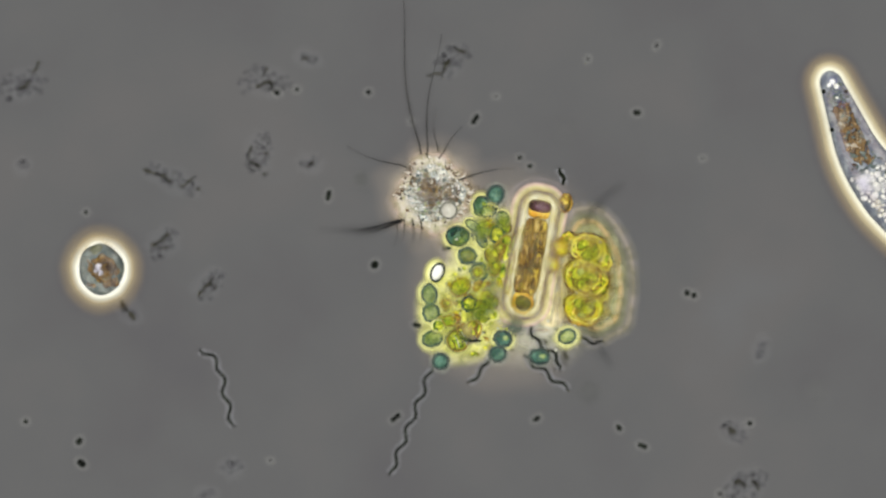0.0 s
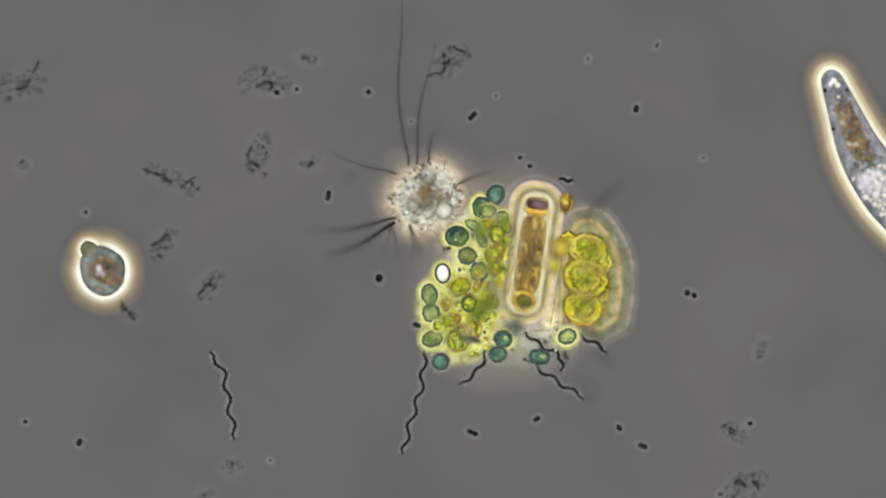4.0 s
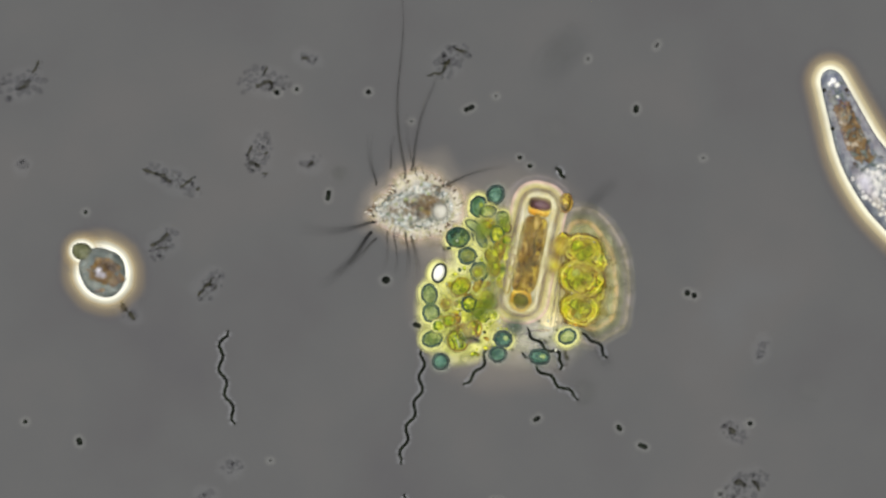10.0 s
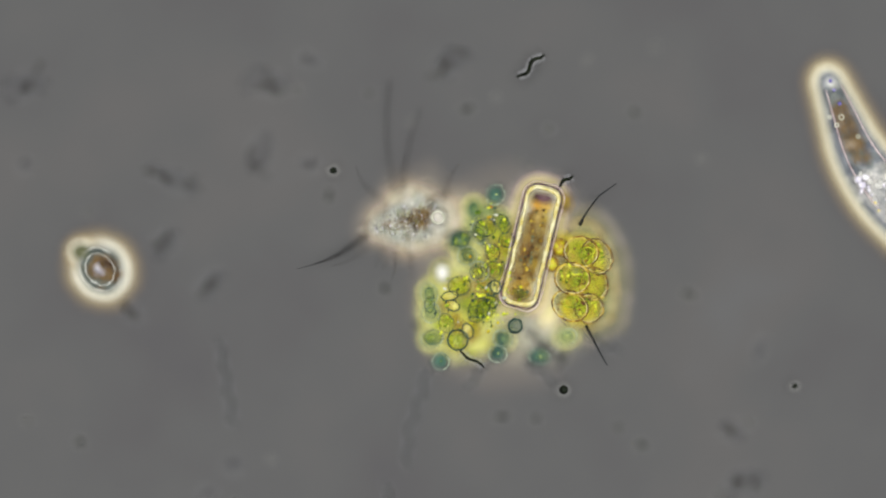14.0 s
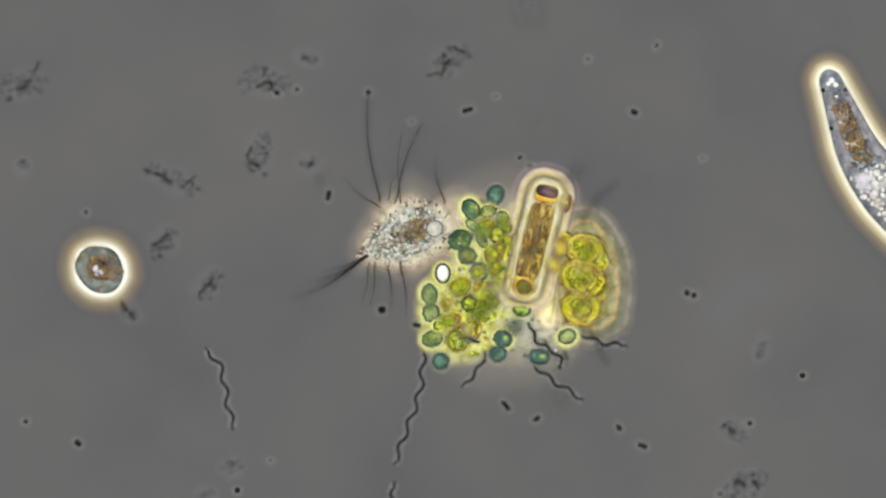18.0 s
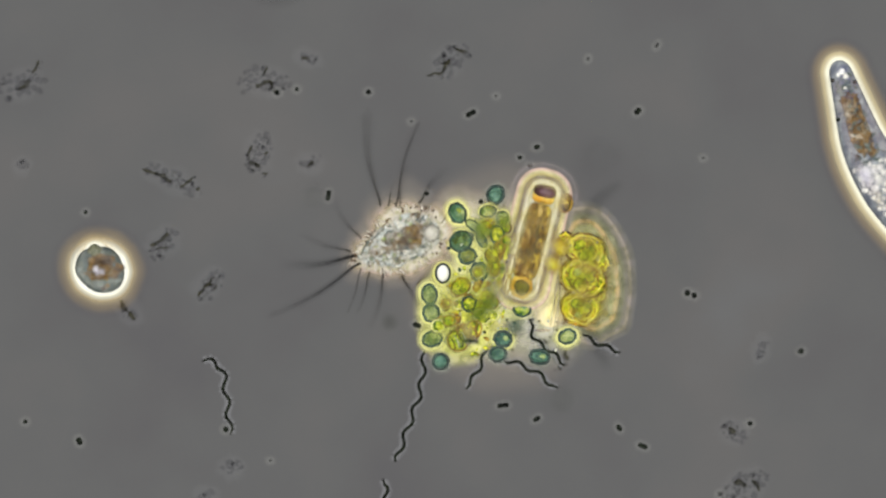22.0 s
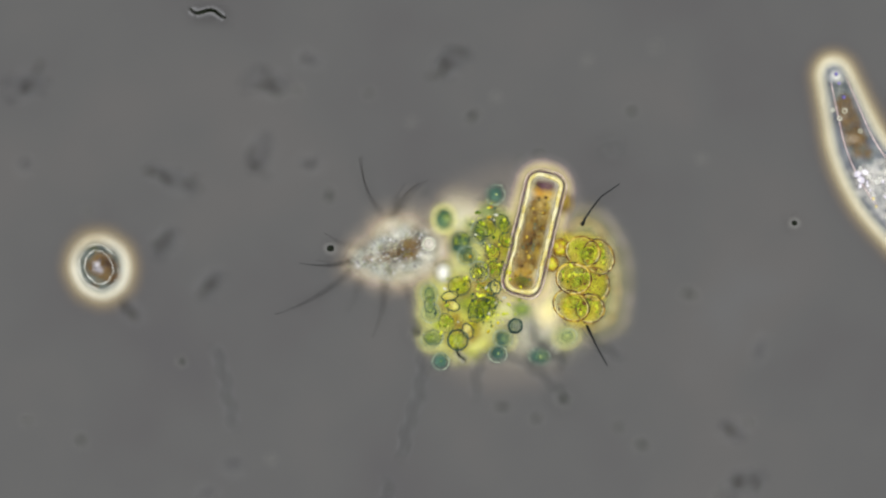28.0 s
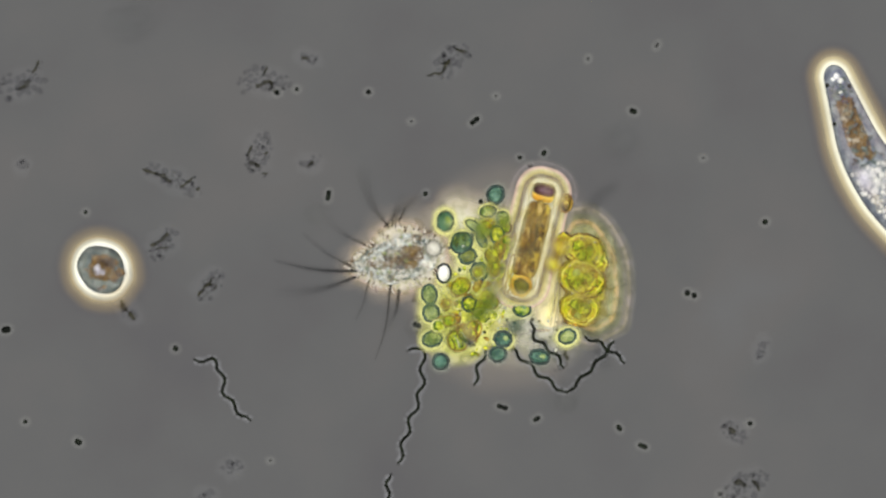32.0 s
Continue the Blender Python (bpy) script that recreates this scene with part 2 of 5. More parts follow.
SEAM = living("violet_seam", [(0.3, (0.05, 0.03, 0.05)), (0.7, (0.16, 0.09, 0.11))], 40, alpha=0.9)
SAP = living("pale_sap", [(0.3, (0.52, 0.54, 0.42)), (0.7, (0.80, 0.79, 0.66))], 40, alpha=0.8)
LOBE = living("olive_grey_plasma", [(0.2, (0.06, 0.065, 0.03)), (0.5, (0.10, 0.105, 0.05)), (0.8, (0.17, 0.175, 0.10))], 50, bump=0.15)
GLASSY = living("clear_focus_shell", [(0.3, (0.16, 0.18, 0.18)), (0.7, (0.24, 0.26, 0.26))], 40, alpha=0.03)
DUSK = living("dusky_grain", [(0.2, (0.06, 0.05, 0.07)), (0.5, (0.16, 0.15, 0.17)), (0.8, (0.28, 0.27, 0.22))], 60)
FLECK = living("brown_fleck", [(0.3, (0.06, 0.035, 0.025)), (0.7, (0.24, 0.15, 0.08))], 50, alpha=0.42, mottle=0.3)
FOCUSMARK = living("pale_focus_mark", [(0.3, (0.62, 0.60, 0.55)), (0.7, (0.88, 0.87, 0.82))], 40, alpha=0.2, mottle=0.3)
VIOLET = living("violet_drop", [(0.3, (0.12, 0.10, 0.36)), (0.7, (0.34, 0.30, 0.60))], 40)
CORE = living("orange_brown_core", [(0.2, (0.045, 0.022, 0.010)), (0.45, (0.12, 0.062, 0.018)), (0.65, (0.21, 0.115, 0.03)), (0.85, (0.17, 0.16, 0.11))], 40, bump=0.5)
CRYSTAL = living("lilac_crystal", [(0.3, (0.55, 0.52, 0.62)), (0.7, (0.85, 0.82, 0.88))], 60)
LIP = living("pale_lip", [(0.3, (0.62, 0.44, 0.46)), (0.7, (0.82, 0.66, 0.66))], 30, alpha=0.25, mottle=0.3)
JADE = living("pale_jade_ring", [(0.3, (0.34, 0.48, 0.36)), (0.7, (0.56, 0.68, 0.52))], 40, alpha=0.4, mottle=0.4)
BAND = living("clear_golden_band", [(0.3, (0.90, 0.74, 0.16)), (0.7, (0.95, 0.90, 0.56))], 30, alpha=0.42, mottle=0.4)
GILT = living("clear_golden_cell", [(0.3, (0.92, 0.76, 0.10)), (0.7, (0.96, 0.90, 0.32))], 40, alpha=0.16, mottle=0.4)
LEMON = living("bright_yellow_wall", [(0.3, (0.72, 0.58, 0.02)), (0.7, (0.92, 0.86, 0.16))], 30)
AMBER = living("amber_oil", [(0.3, (0.66, 0.32, 0.02)), (0.7, (0.88, 0.62, 0.10))], 40)
GUT = living("brown_gut", [(0.15, (0.03, 0.018, 0.02)), (0.45, (0.14, 0.085, 0.04)), (0.7, (0.26, 0.18, 0.09)), (0.9, (0.42, 0.38, 0.32))], 60, alpha=0.75, mottle=1.0, bump=0.4)
PALE = living("pale_grey_plasma", [(0.1, (0.10, 0.11, 0.145)), (0.5, (0.17, 0.185, 0.215)), (0.9, (0.28, 0.30, 0.31))], 55, bump=0.15)
PINK = outward_fade("rosy_halo", [(0, (0.15, 0.12, 0.08)), (0.08, (0.20, 0.17, 0.10)), (0.18, (0.86, 0.74, 0.26)), (0.32, (0.92, 0.84, 0.48)), (0.46, (0.88, 0.62, 0.56)), (0.62, (0.34, 0.30, 0.33)), (0.78, (0.52, 0.44, 0.47)), (1, (0.35, 0.32, 0.34))],
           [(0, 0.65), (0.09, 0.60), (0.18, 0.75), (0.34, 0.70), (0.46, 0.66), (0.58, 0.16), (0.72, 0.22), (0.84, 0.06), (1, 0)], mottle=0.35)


# ---- shapes ----
def part(name, bm, mat, parent=None, label=""):
    me = bpy.data.meshes.new(name)
    bm.to_mesh(me)
    bm.free()
    me.polygons.foreach_set("use_smooth", [True] * len(me.polygons))
    me.materials.append(mat)
    ob = new(name, me)
    ob.parent = parent
    return tagged(ob, label) if label else ob


def thing(name, x, y, z=0.0, turn=0.0, label="", category="", group="", kind=""):
    ob = new(name)
    ob.empty_display_size = 0.02
    ob.matrix_basis = Matrix.Translation(spot(x, y, z)) @ pose(0, 0, 0, 0, 0, turn)
    return tagged(ob, label, category, group, kind)


def blob(bm, c, r, turn=0.0, lump=0.0, grain=1.0, seed=0, level=3):
    """A lumpy ellipsoid at c (plan units from the thing's base, y up) with half-axes r."""
    made = bmesh.ops.create_icosphere(bm, subdivisions=level, radius=1.0)["verts"]
    m = Matrix.Translation(Vector(c) * U) @ pose(0, 0, 0, 0, 0, turn) @ Matrix.Diagonal((r[0] * U, r[1] * U, r[2] * U, 1))
    for v in made:
        k = 1 + lump * noise.noise(v.co * grain + Vector((seed * 3.1, seed * 1.7, 0)))
        v.co = m @ (v.co * k)
    return bm


def rounded(bm, half, r, c=(0, 0, 0), turn=0.0, level=3, power=4.0, taper=0.0):
    """A rounded bar: a sphere pulled towards a box with half sizes half."""
    made = bmesh.ops.create_icosphere(bm, subdivisions=level, radius=1.0)["verts"]
    m = Matrix.Translation(Vector(c) * U) @ pose(0, 0, 0, 0, 0, turn)
    for v in made:
        p = v.co
        k = (abs(p.x) ** power + abs(p.y) ** power + abs(p.z) ** 2.4) ** (-1.0 / power)
        q = Vector((p.x * k * half[0], p.y * k * half[1], p.z * min(k, 1.15) * half[2])) * U
        q.x *= 1 + taper * p.y
        v.co = m @ q
    return bm


def tube(bm, pts, radii, sides=7):
    """A tapered tube along pts (plan units, thing's space)."""
    pts = [Vector(p) * U for p in pts]
    rings = []
    for i, p in enumerate(pts):
        d = (pts[min(i + 1, len(pts) - 1)] - pts[max(i - 1, 0)]).normalized()
        a = d.orthogonal().normalized() if i == 0 else (a - d * a.dot(d)).normalized()
        b = d.cross(a)
        rings.append([bm.verts.new(p + (a * math.cos(w) + b * math.sin(w)) * radii[i] * U)
                      for w in (2 * math.pi * s / sides for s in range(sides))])
    for q, w in zip(rings, rings[1:]):
        for s in range(sides):
            bm.faces.new((q[s], q[(s + 1) % sides], w[(s + 1) % sides], w[s]))
    bm.faces.new(rings[0][::-1])
    bm.faces.new(rings[-1])
    return bm


def skirt(bm, outline, wide, z0, z1, inner=0.0, steps=9, sides=72, wave=0.0, seed=0):
    """A soft skirt, mostly for painted halos, that slopes from z0 at the outline down to z1 outside it; u runs
    outwards.
    """
    uv = bm.loops.layers.uv.new("UVMap")
    rings, us = [], []
    for i in range(steps + 1):
        u = i / steps
        ring = []
        for s in range(sides):
            w = 2 * math.pi * s / sides
            p, q = Vector(outline(w)), Vector(outline(w + 0.01))
            side = Vector((q.y - p.y, p.x - q.x)).normalized()
            k = 1 + wave * noise.noise(Vector((math.cos(w) * 2, math.sin(w) * 2, seed)))
            p = p + side * (inner + (wide * k - inner) * u)
            ring.append(bm.verts.new(Vector((p.x, p.y, z0 + (z1 - z0) * math.sin(u * math.pi / 2))) * U))
        rings.append(ring)
    for i in range(steps):
        for s in range(sides):
            f = bm.faces.new((rings[i][s], rings[i + 1][s], rings[i + 1][(s + 1) % sides], rings[i][(s + 1) % sides]))
            for lp, u in zip(f.loops, (i, i + 1, i + 1, i)):
                lp[uv].uv = (u / steps, 0.5)
    return bm


def oval(a, b, turn=0.0, power=2.0, cx=0.0, cy=0.0):
    """An outline, anticlockwise, by angle; a power below 0 gives a bar whose corners have that radius."""
    c, s = math.cos(radians(turn)), math.sin(radians(turn))

    def bar(w):
        r = -power
        runs = [(b - r, a, 0, 90), (math.pi * r / 2, a - r, b - r, 0), (2 * (a - r), a - r, b, 180), (math.pi * r / 2, r - a, b - r, 90), (2 * (b - r), -a, b - r, 270),
                (math.pi * r / 2, r - a, r - b, 180), (2 * (a - r), r - a, -b, 0), (math.pi * r / 2, a - r, r - b, 270), (b - r, a, r - b, 90)]
        q = (w / math.tau) % 1.0 * sum(k[0] for k in runs)
        for i, (long, x, y, d) in enumerate(runs):
            if q <= long or i == 8:
                if i in (1, 3, 5, 7):
                    e = radians(d) + q / r
                    x, y = x + r * math.cos(e), y + r * math.sin(e)
                else:
                    x, y = x + q * math.cos(radians(d)), y + q * math.sin(radians(d))
                return (cx + x * c - y * s, cy + x * s + y * c)
            q -= long
    if power < 0:
        return bar

    def at(w):
        x = a * math.copysign(abs(math.cos(w)) ** (2 / power), math.cos(w))
        y = b * math.copysign(abs(math.sin(w)) ** (2 / power), math.sin(w))
        return (cx + x * c - y * s, cy + x * s + y * c)
    return at


def ring(bm, a, b, r, z=0.0, turn=0.0, power=2.0, cx=0.0, cy=0.0, n=48, sides=6, wob=0.0):
    """A closed tube along an oval."""
    o = oval(a, b, turn, power, cx, cy)
    rings = []
    for i in range(n):
        w = math.tau * i / n
        p, q = Vector((*o(w), z)), Vector((*o(w + 0.01), z))
        d = (q - p).normalized()
        side = Vector((d.y, -d.x, 0))
        e = Vector((math.cos(w) * 3, math.sin(w) * 3, a + b + cx))
        p, thick = p + side * wob * noise.noise(e), r * (1 + 0.5 * min(1, wob) * noise.noise(e * 1.7))
        rings.append([bm.verts.new((p + side * math.cos(k) * thick + Vector((0, 0, math.sin(k) * thick))) * U) for k in (math.tau * s / sides for s in range(sides))])
    for i in range(n):
        e, f = rings[i], rings[(i + 1) % n]
        for s in range(sides):
            bm.faces.new((e[s], f[s], f[(s + 1) % sides], e[(s + 1) % sides]))
    return bm


MOVES = []            # (object, rows) for motions()


# ---- the slide ----
bm = bmesh.new()
bmesh.ops.create_grid(bm, x_segments=40, y_segments=40, size=30)
ground = part("ground", bm, SLIDE)
tagged(ground, "smooth grey glass microscope slide under pond water", "slide", kind="structure")


# ---- round and oval algal cells of the clump ----
def alga(x, y, z, a, b, turn, mat, label, wall=WALL, seed=0, core=None, halo=9.0, h=0.8, edge=EDGE, halo_mat=None, spot_at=0.25, lump=0.12, rim=0):
    """A cell: a clear wall with a dark edge round a lobed chloroplast with a pyrenoid, with a bright halo painted round
    it.
    """
    ob = thing("algal_cell", x, y, z, turn, label, "alga", "cells of the clump")
    c = min(a, b) * h
    bm = bmesh.new()
    blob(bm, (0, 0, 0), (a * 0.92, b * 0.92, c * 0.92), lump=lump, grain=1.6, seed=seed, level=4)
    part("chloroplast", bm, mat, ob)
    bm = bmesh.new()
    blob(bm, (0, 0, 0), (a, b, c), lump=0.03, grain=1.2, seed=seed + 5, level=3)
    if wall:
        shell = part("cell_wall", bm, wall, ob, "thin clear wall")
    else:
        shell = ob
        bm.free()
    if edge:
        part("wall_edge", ring(bmesh.new(), a, b, rim or (2.0 if edge is EDGE else 1.6), 7.0 if edge is INK else 4.0, n=32, wob=1.6), edge, shell, "dark edge of the wall")
    if core:
        bm = bmesh.new()
        blob(bm, (a * spot_at, b * spot_at * 0.6, c * 0.62), (a * 0.42, b * 0.42, c * 0.42), lump=0.1, seed=seed)
        part("pyrenoid", bm, core, ob, "round body inside the cell")
    if halo:
        bm = bmesh.new()
        skirt(bm, oval(a, b), halo, -2.0, -c * 0.5, inner=-1.5, steps=6, sides=36, wave=0.2, seed=seed)
        part("sheath", bm, halo_mat or CREAM, ob, "bright halo round the cell")
    return ob


TEALS = [(877, 345, 14, 16, -20), (827, 453, 15, 14, 0), (848, 481, 15, 16, 0), (760, 521, 13, 17, 10), (763, 554, 14, 15, 0),
         (765, 600, 17, 13, 15), (780, 640, 13, 13, 0), (890, 600, 15, 13, -20), (881, 627, 14, 13, 10), (955, 632, 17, 12, -10),
         (1004, 596, 15, 12, 20), (847, 413, 11, 17, 15)]
for i, (x, y, a, b, w) in enumerate(TEALS):
    warm = i in (1, 2, 3, 4, 5, 10)
    made = alga(x, y, 18, a, b, w, FOREST if i in (1, 2) else SAGE if warm else TEAL, "yellow-green round cell on the slide" if warm else "teal round cell with a dark edge",
         wall=WALL if warm else TEALWALL, seed=i, core=[None, None, None, None, None, None, None, SAGE, None, SAGE, None, GREEN][i], h=0.55,
         halo_mat=FAINT if i in (0, 6, 8, 9) else CREAM, halo=9 if i in (0, 6, 8, 9) else 14,
                edge=EDGE if warm else INK, rim=2.2 if warm else 2.7)
    for name, bm, mat in (("upper_wall", ring(bmesh.new(), a * 1.15, b * 1.15, 0.7, 112, n=28, wob=1.5), JADE), ("upper_edge", ring(bmesh.new(), a * 0.65, b * 0.65, 0.6, 114, n=24, wob=1.0), TEALWALL),
                          ("upper_body", blob(bmesh.new(), (1, 1, 114), (2.4, 2, 1.5), lump=0.4, seed=i, level=2), SAGE)):
        part(name, bm, mat, made, "faint defocus mark hung above the cell")
OLIVES = [(813, 506, 20, 17, 10), (796, 568, 16, 12, 0), (810, 602, 18, 18, 0), (838, 583, 15, 18, -15), (862, 527, 15, 17, 0),
          (855, 560, 19, 15, -10), (880, 415, 15, 19, 0), (897, 426, 13, 11, 0), (860, 403, 19, 16, 10), (830, 538, 16, 16, 20),
          (848, 545, 19, 17, 30), (775, 577, 13, 12, 0), (889, 385, 10, 10, 0), (893, 400, 10, 13, 0), (868, 535, 14, 12, 0),
          (812, 422, 13, 12, 0), (846, 482, 10, 10, 0), (872, 558, 12, 10, 0)]
for i, (x, y, a, b, w) in enumerate(OLIVES):
    high = i in (0, 2, 8, 10, 13, 14)
    if high:
        alga(x + 2, y + 2, 20, a * 0.9, b * 0.85, w + 30, GREEN if i % 4 else OLIVE, "yellow-green cell low in the clump", seed=120 + i, core=YOLK, halo=9, edge=OCHRE, halo_mat=CREAM)
    alga(x, y, (130 + 3 * (i % 3)) if high else 22 + 6 * (i % 3), a if high else a * 0.78, b if high else b * 0.78, w, FRESH if high else (GREEN if i > 14 or i % 2 else OLIVE), "olive-green cell heaped in the clump", seed=20 + i, wall=None if high else WALL, lump=0.3,
         core=FRESH if high else (GREEN, YOLK, OLIVE)[i % 3], halo=0 if high else 7, edge=EDGE if high else (EDGE, OCHRE, None)[i % 3], rim=(1.6 if i == 2 else 0.8) if high else 0, halo_mat=GLOW if high else CREAM, h=0.8 if high else 0.55)
for i, (x, y, a, b, w, z) in enumerate([(872, 452, 13, 15, 5, 30), (874, 474, 11, 14, 5, 28), (836, 592, 8, 13, 20, 34), (816, 590, 6, 15, 25, 32), (884, 440, 9, 12, 0, 30), (790, 538, 9, 8, 0, 30)]):
    alga(x, y, z, a, b, w, RUST, "rusty brown cell among the green ones", seed=50 + i, core=OLIVE, halo=6, edge=OCHRE, halo_mat=GLOW)
for i, (x, y, a, b, w, z) in enumerate([(796, 524, 15, 8, 10, 138), (801, 541, 13, 9, -25, 138), (828, 586, 9, 14, 20, 138), (877, 508, 9, 12, 15, 138),
                                     (992, 438, 14, 15, 0, 110), (977, 467, 11, 13, 0, 108), (1001, 360, 11, 16, -10, 30)]):
    alga(x, y, z, a, b, w, PLATE if i == 6 else GILT if i < 4 else YOLK, "small brown cell beside the diatom" if i == 6 else "small golden cell above the green ones", seed=60 + i, halo=0 if i < 4 else 3, wall=None if i < 4 else WALL, rim=1.1 if i < 4 else 0, halo_mat=GLOW, edge=EDGE if i < 4 else OCHRE)
for i, (x, y, a, b, w) in enumerate([(850, 408, 13, 17, 20), (886, 392, 15, 12, -20), (897, 425, 14, 13, 0), (872, 448, 12, 15, 10), (874, 478, 12, 15, 0), (843, 482, 11, 11, 0), (816, 424, 15, 13, 0),
                                     (790, 572, 13, 17, 20), (766, 598, 16, 13, 0), (760, 540, 9, 14, 0), (860, 548, 17, 14, 30), (842, 556, 14, 15, 0), (870, 512, 9, 12, -10)]):
    alga(x, y, 128 + 3 * (i % 4), a, b, w, FRESH, "clear green cell on top of the heap", wall=None, seed=170 + i, core=FRESH if i % 2 else None, halo=0, edge=EDGE, rim=1.6 if i == 12 else 0.7, lump=0.45)
alga(912, 577, 132, 12, 12, 0, SHADE, "dark teal round cell above the clump", wall=None, seed=71, halo=0, h=0.6)
alga(924, 548, 16, 15, 12, 0, GREEN, "green cell at the foot of the diatom", wall=TEALWALL, seed=72, halo=3)
rnd = random.Random(41)
for i in range(26):
    w, q = rnd.uniform(0, math.tau), math.sqrt(rnd.random())
    x, y = (828 + 58 * q * math.cos(w), 548 + 55 * q * math.sin(w)) if i < 15 else (880 + 24 * q * math.cos(w), 430 + 62 * q * math.sin(w))
    r = rnd.uniform(6, 10)
    alga(x, y, rnd.uniform(14, 26), r, r * rnd.uniform(0.8, 1.5), rnd.uniform(0, 180), rnd.choice((OLIVE, OLIVE, GREEN, YOLK, YOLK, RUST)),
         "small yellow-green cell wedged in the clump", seed=90 + i, halo=5 if i % 3 == 0 else 0, edge=OCHRE if i % 4 == 0 else None, wall=WALL if i % 4 == 0 else None, halo_mat=CREAM, h=0.6, lump=0.5)
# slender cells pressed against the diatom
for i, (x, y, a, b, w) in enumerate([(897, 446, 5, 17, 12), (905, 470, 4, 20, 12), (890, 480, 6, 14, 8), (899, 505, 4, 16, 12), (884, 500, 6, 12, -15), (908, 428, 4, 14, 14)]):
    alga(x, y, 26, a, b, -w, (OLIVE, YOLK, GREEN)[i % 3], "slender yellow-green cell pressed against the diatom", seed=140 + i, halo=4, edge=OCHRE if i % 2 else None, wall=None, halo_mat=CREAM, h=0.9, lump=0.3)

# striped cells: bright curved bands over the chloroplast
for x, y, a, b, w, mat, band, label in [(810, 603, 18, 19, 25, GREEN, SAP, "green round cell with pale curved stripes"), (836, 586, 14, 20, -30, OLIVE, LEMON, "golden oval cell with yellow and brown stripes"),
                                        (824, 590, 7, 18, 24, RUST, LIP, "narrow rosy striped cell")]:
    cell = alga(x, y, 30, a, b, w, mat, label, wall=None, seed=int(x), halo=5, edge=OCHRE, halo_mat=CREAM, h=0.5, lump=0.15)
    for j in range(4):
        k = -0.6 + 0.4 * j
        pts = [(a * (k + 0.18 * math.cos(q * 1.5)), b * 0.8 * math.sin(q), min(a, b) * 0.5) for q in (-1.1, -0.7, -0.3, 0.1, 0.5, 0.9)]
        part("stripe", tube(bmesh.new(), pts, [0.5, 1.3, 1.5, 1.5, 1.2, 0.5], 6), band if j % 2 else PLATE, cell, "curved stripe")
# pale sage cells and a dark one at the upper end of the clump
for i, (x, y, a, b, w, mat, label) in enumerate([(864, 374, 15, 10, 10, SAGE, "pale sage cell with a thin dark edge"), (889, 386, 11, 12, 0, SAGE, "pale sage cell with a thin dark edge"), (838, 400, 16, 8, -35, SAGE, "pale wedge-shaped sage cell"),
                                                 (869, 453, 11, 14, 20, UMBER, "dark brown wedge-shaped cell"), (852, 425, 8, 15, 25, DEEP, "dark green slender cell")]):
    alga(x, y, 30, a, b, w, mat, label, wall=WALL, seed=200 + i, halo=8, edge=EDGE, halo_mat=CREAM, h=0.5, lump=0.4, rim=1.3)

# cells that the swimming ciliate pushes along
pushed = alga(848, 368, 22, 14, 18, 0, SAGE, "sage-green oval cell pushed by the ciliate", wall=TEALWALL, seed=81, core=FRESH, halo=14, lump=0.2)
MOVES.append((pushed, [(t, pose(*spot(x, y, 22 + max(0, t - 17) * 2.5), 0, 0, w)) for t, x, y, w in
              [(0, 853, 366, 10), (6, 851, 368, 5), (10, 847, 366, -5), (14, 840, 372, 10), (17, 837, 370, 30), (20, 823, 374, 30),
               (21, 817, 376, 30), (23, 803, 378, 20), (25.5, 795, 378, 10), (28, 786, 388, 0), (32, 788, 392, 0)]]))
big = alga(809, 418, 20, 20, 17, -10, DEEP, "large dark green cell with dark spots", wall=TEALWALL, seed=83, halo=14, lump=0.2)
for x, y, r, m in ((1, 11, 5, EDGE), (9, 3, 6, EDGE), (-8, 4, 5, EDGE), (-2, -6, 2.4, WHITE), (7, -8, 5, SAGE)):
    part("spot", blob(bmesh.new(), (x, y, 12), (r, r * 0.8, 3), 20, lump=0.3, seed=int(r), level=2), m, big, "small spot in the cell")
MOVES.append((big, [(t, pose(*spot(x, y, 22), 0, 0, w)) for t, x, y, w in
              [(0, 810, 418, 0), (9, 808, 419, 0), (11, 813, 422, 8), (19, 814, 425, 15), (23, 816, 428, 30), (28, 816, 432, 40), (32, 817, 430, 40)]]))

# refractile white cell that tumbles
white = thing("refractile_cell", 783, 484, 24, 0, "bright white oval refractile cell", "cell")
part("cell_body", blob(bmesh.new(), (0, 0, 0), (11, 15, 9), level=4), WHITE, white)
part("cell_edge", ring(bmesh.new(), 12.5, 16.5, 2.0, 3), INK, white, "thin dark edge")
bm = bmesh.new()
skirt(bm, oval(12, 16), 12, -3, -10, inner=-1, steps=6, sides=36)
part("sheath", bm, CREAM, white)
MOVES.append((white, [(t, pose(*spot(x, y, 26), 0, tilt, w)) for t, x, y, w, tilt in
              [(0, 773, 482, -25, 30), (1, 770, 482, -65, 30), (2, 772, 482, -60, 40), (3, 783, 484, 5, 0), (8, 784, 484, 0, 0), (9, 776, 484, -25, 25),
               (10, 776, 483, -20, 25), (11, 782, 484, 5, 0), (25, 784, 484, 0, 0), (32, 785, 484, 0, 10)]]))

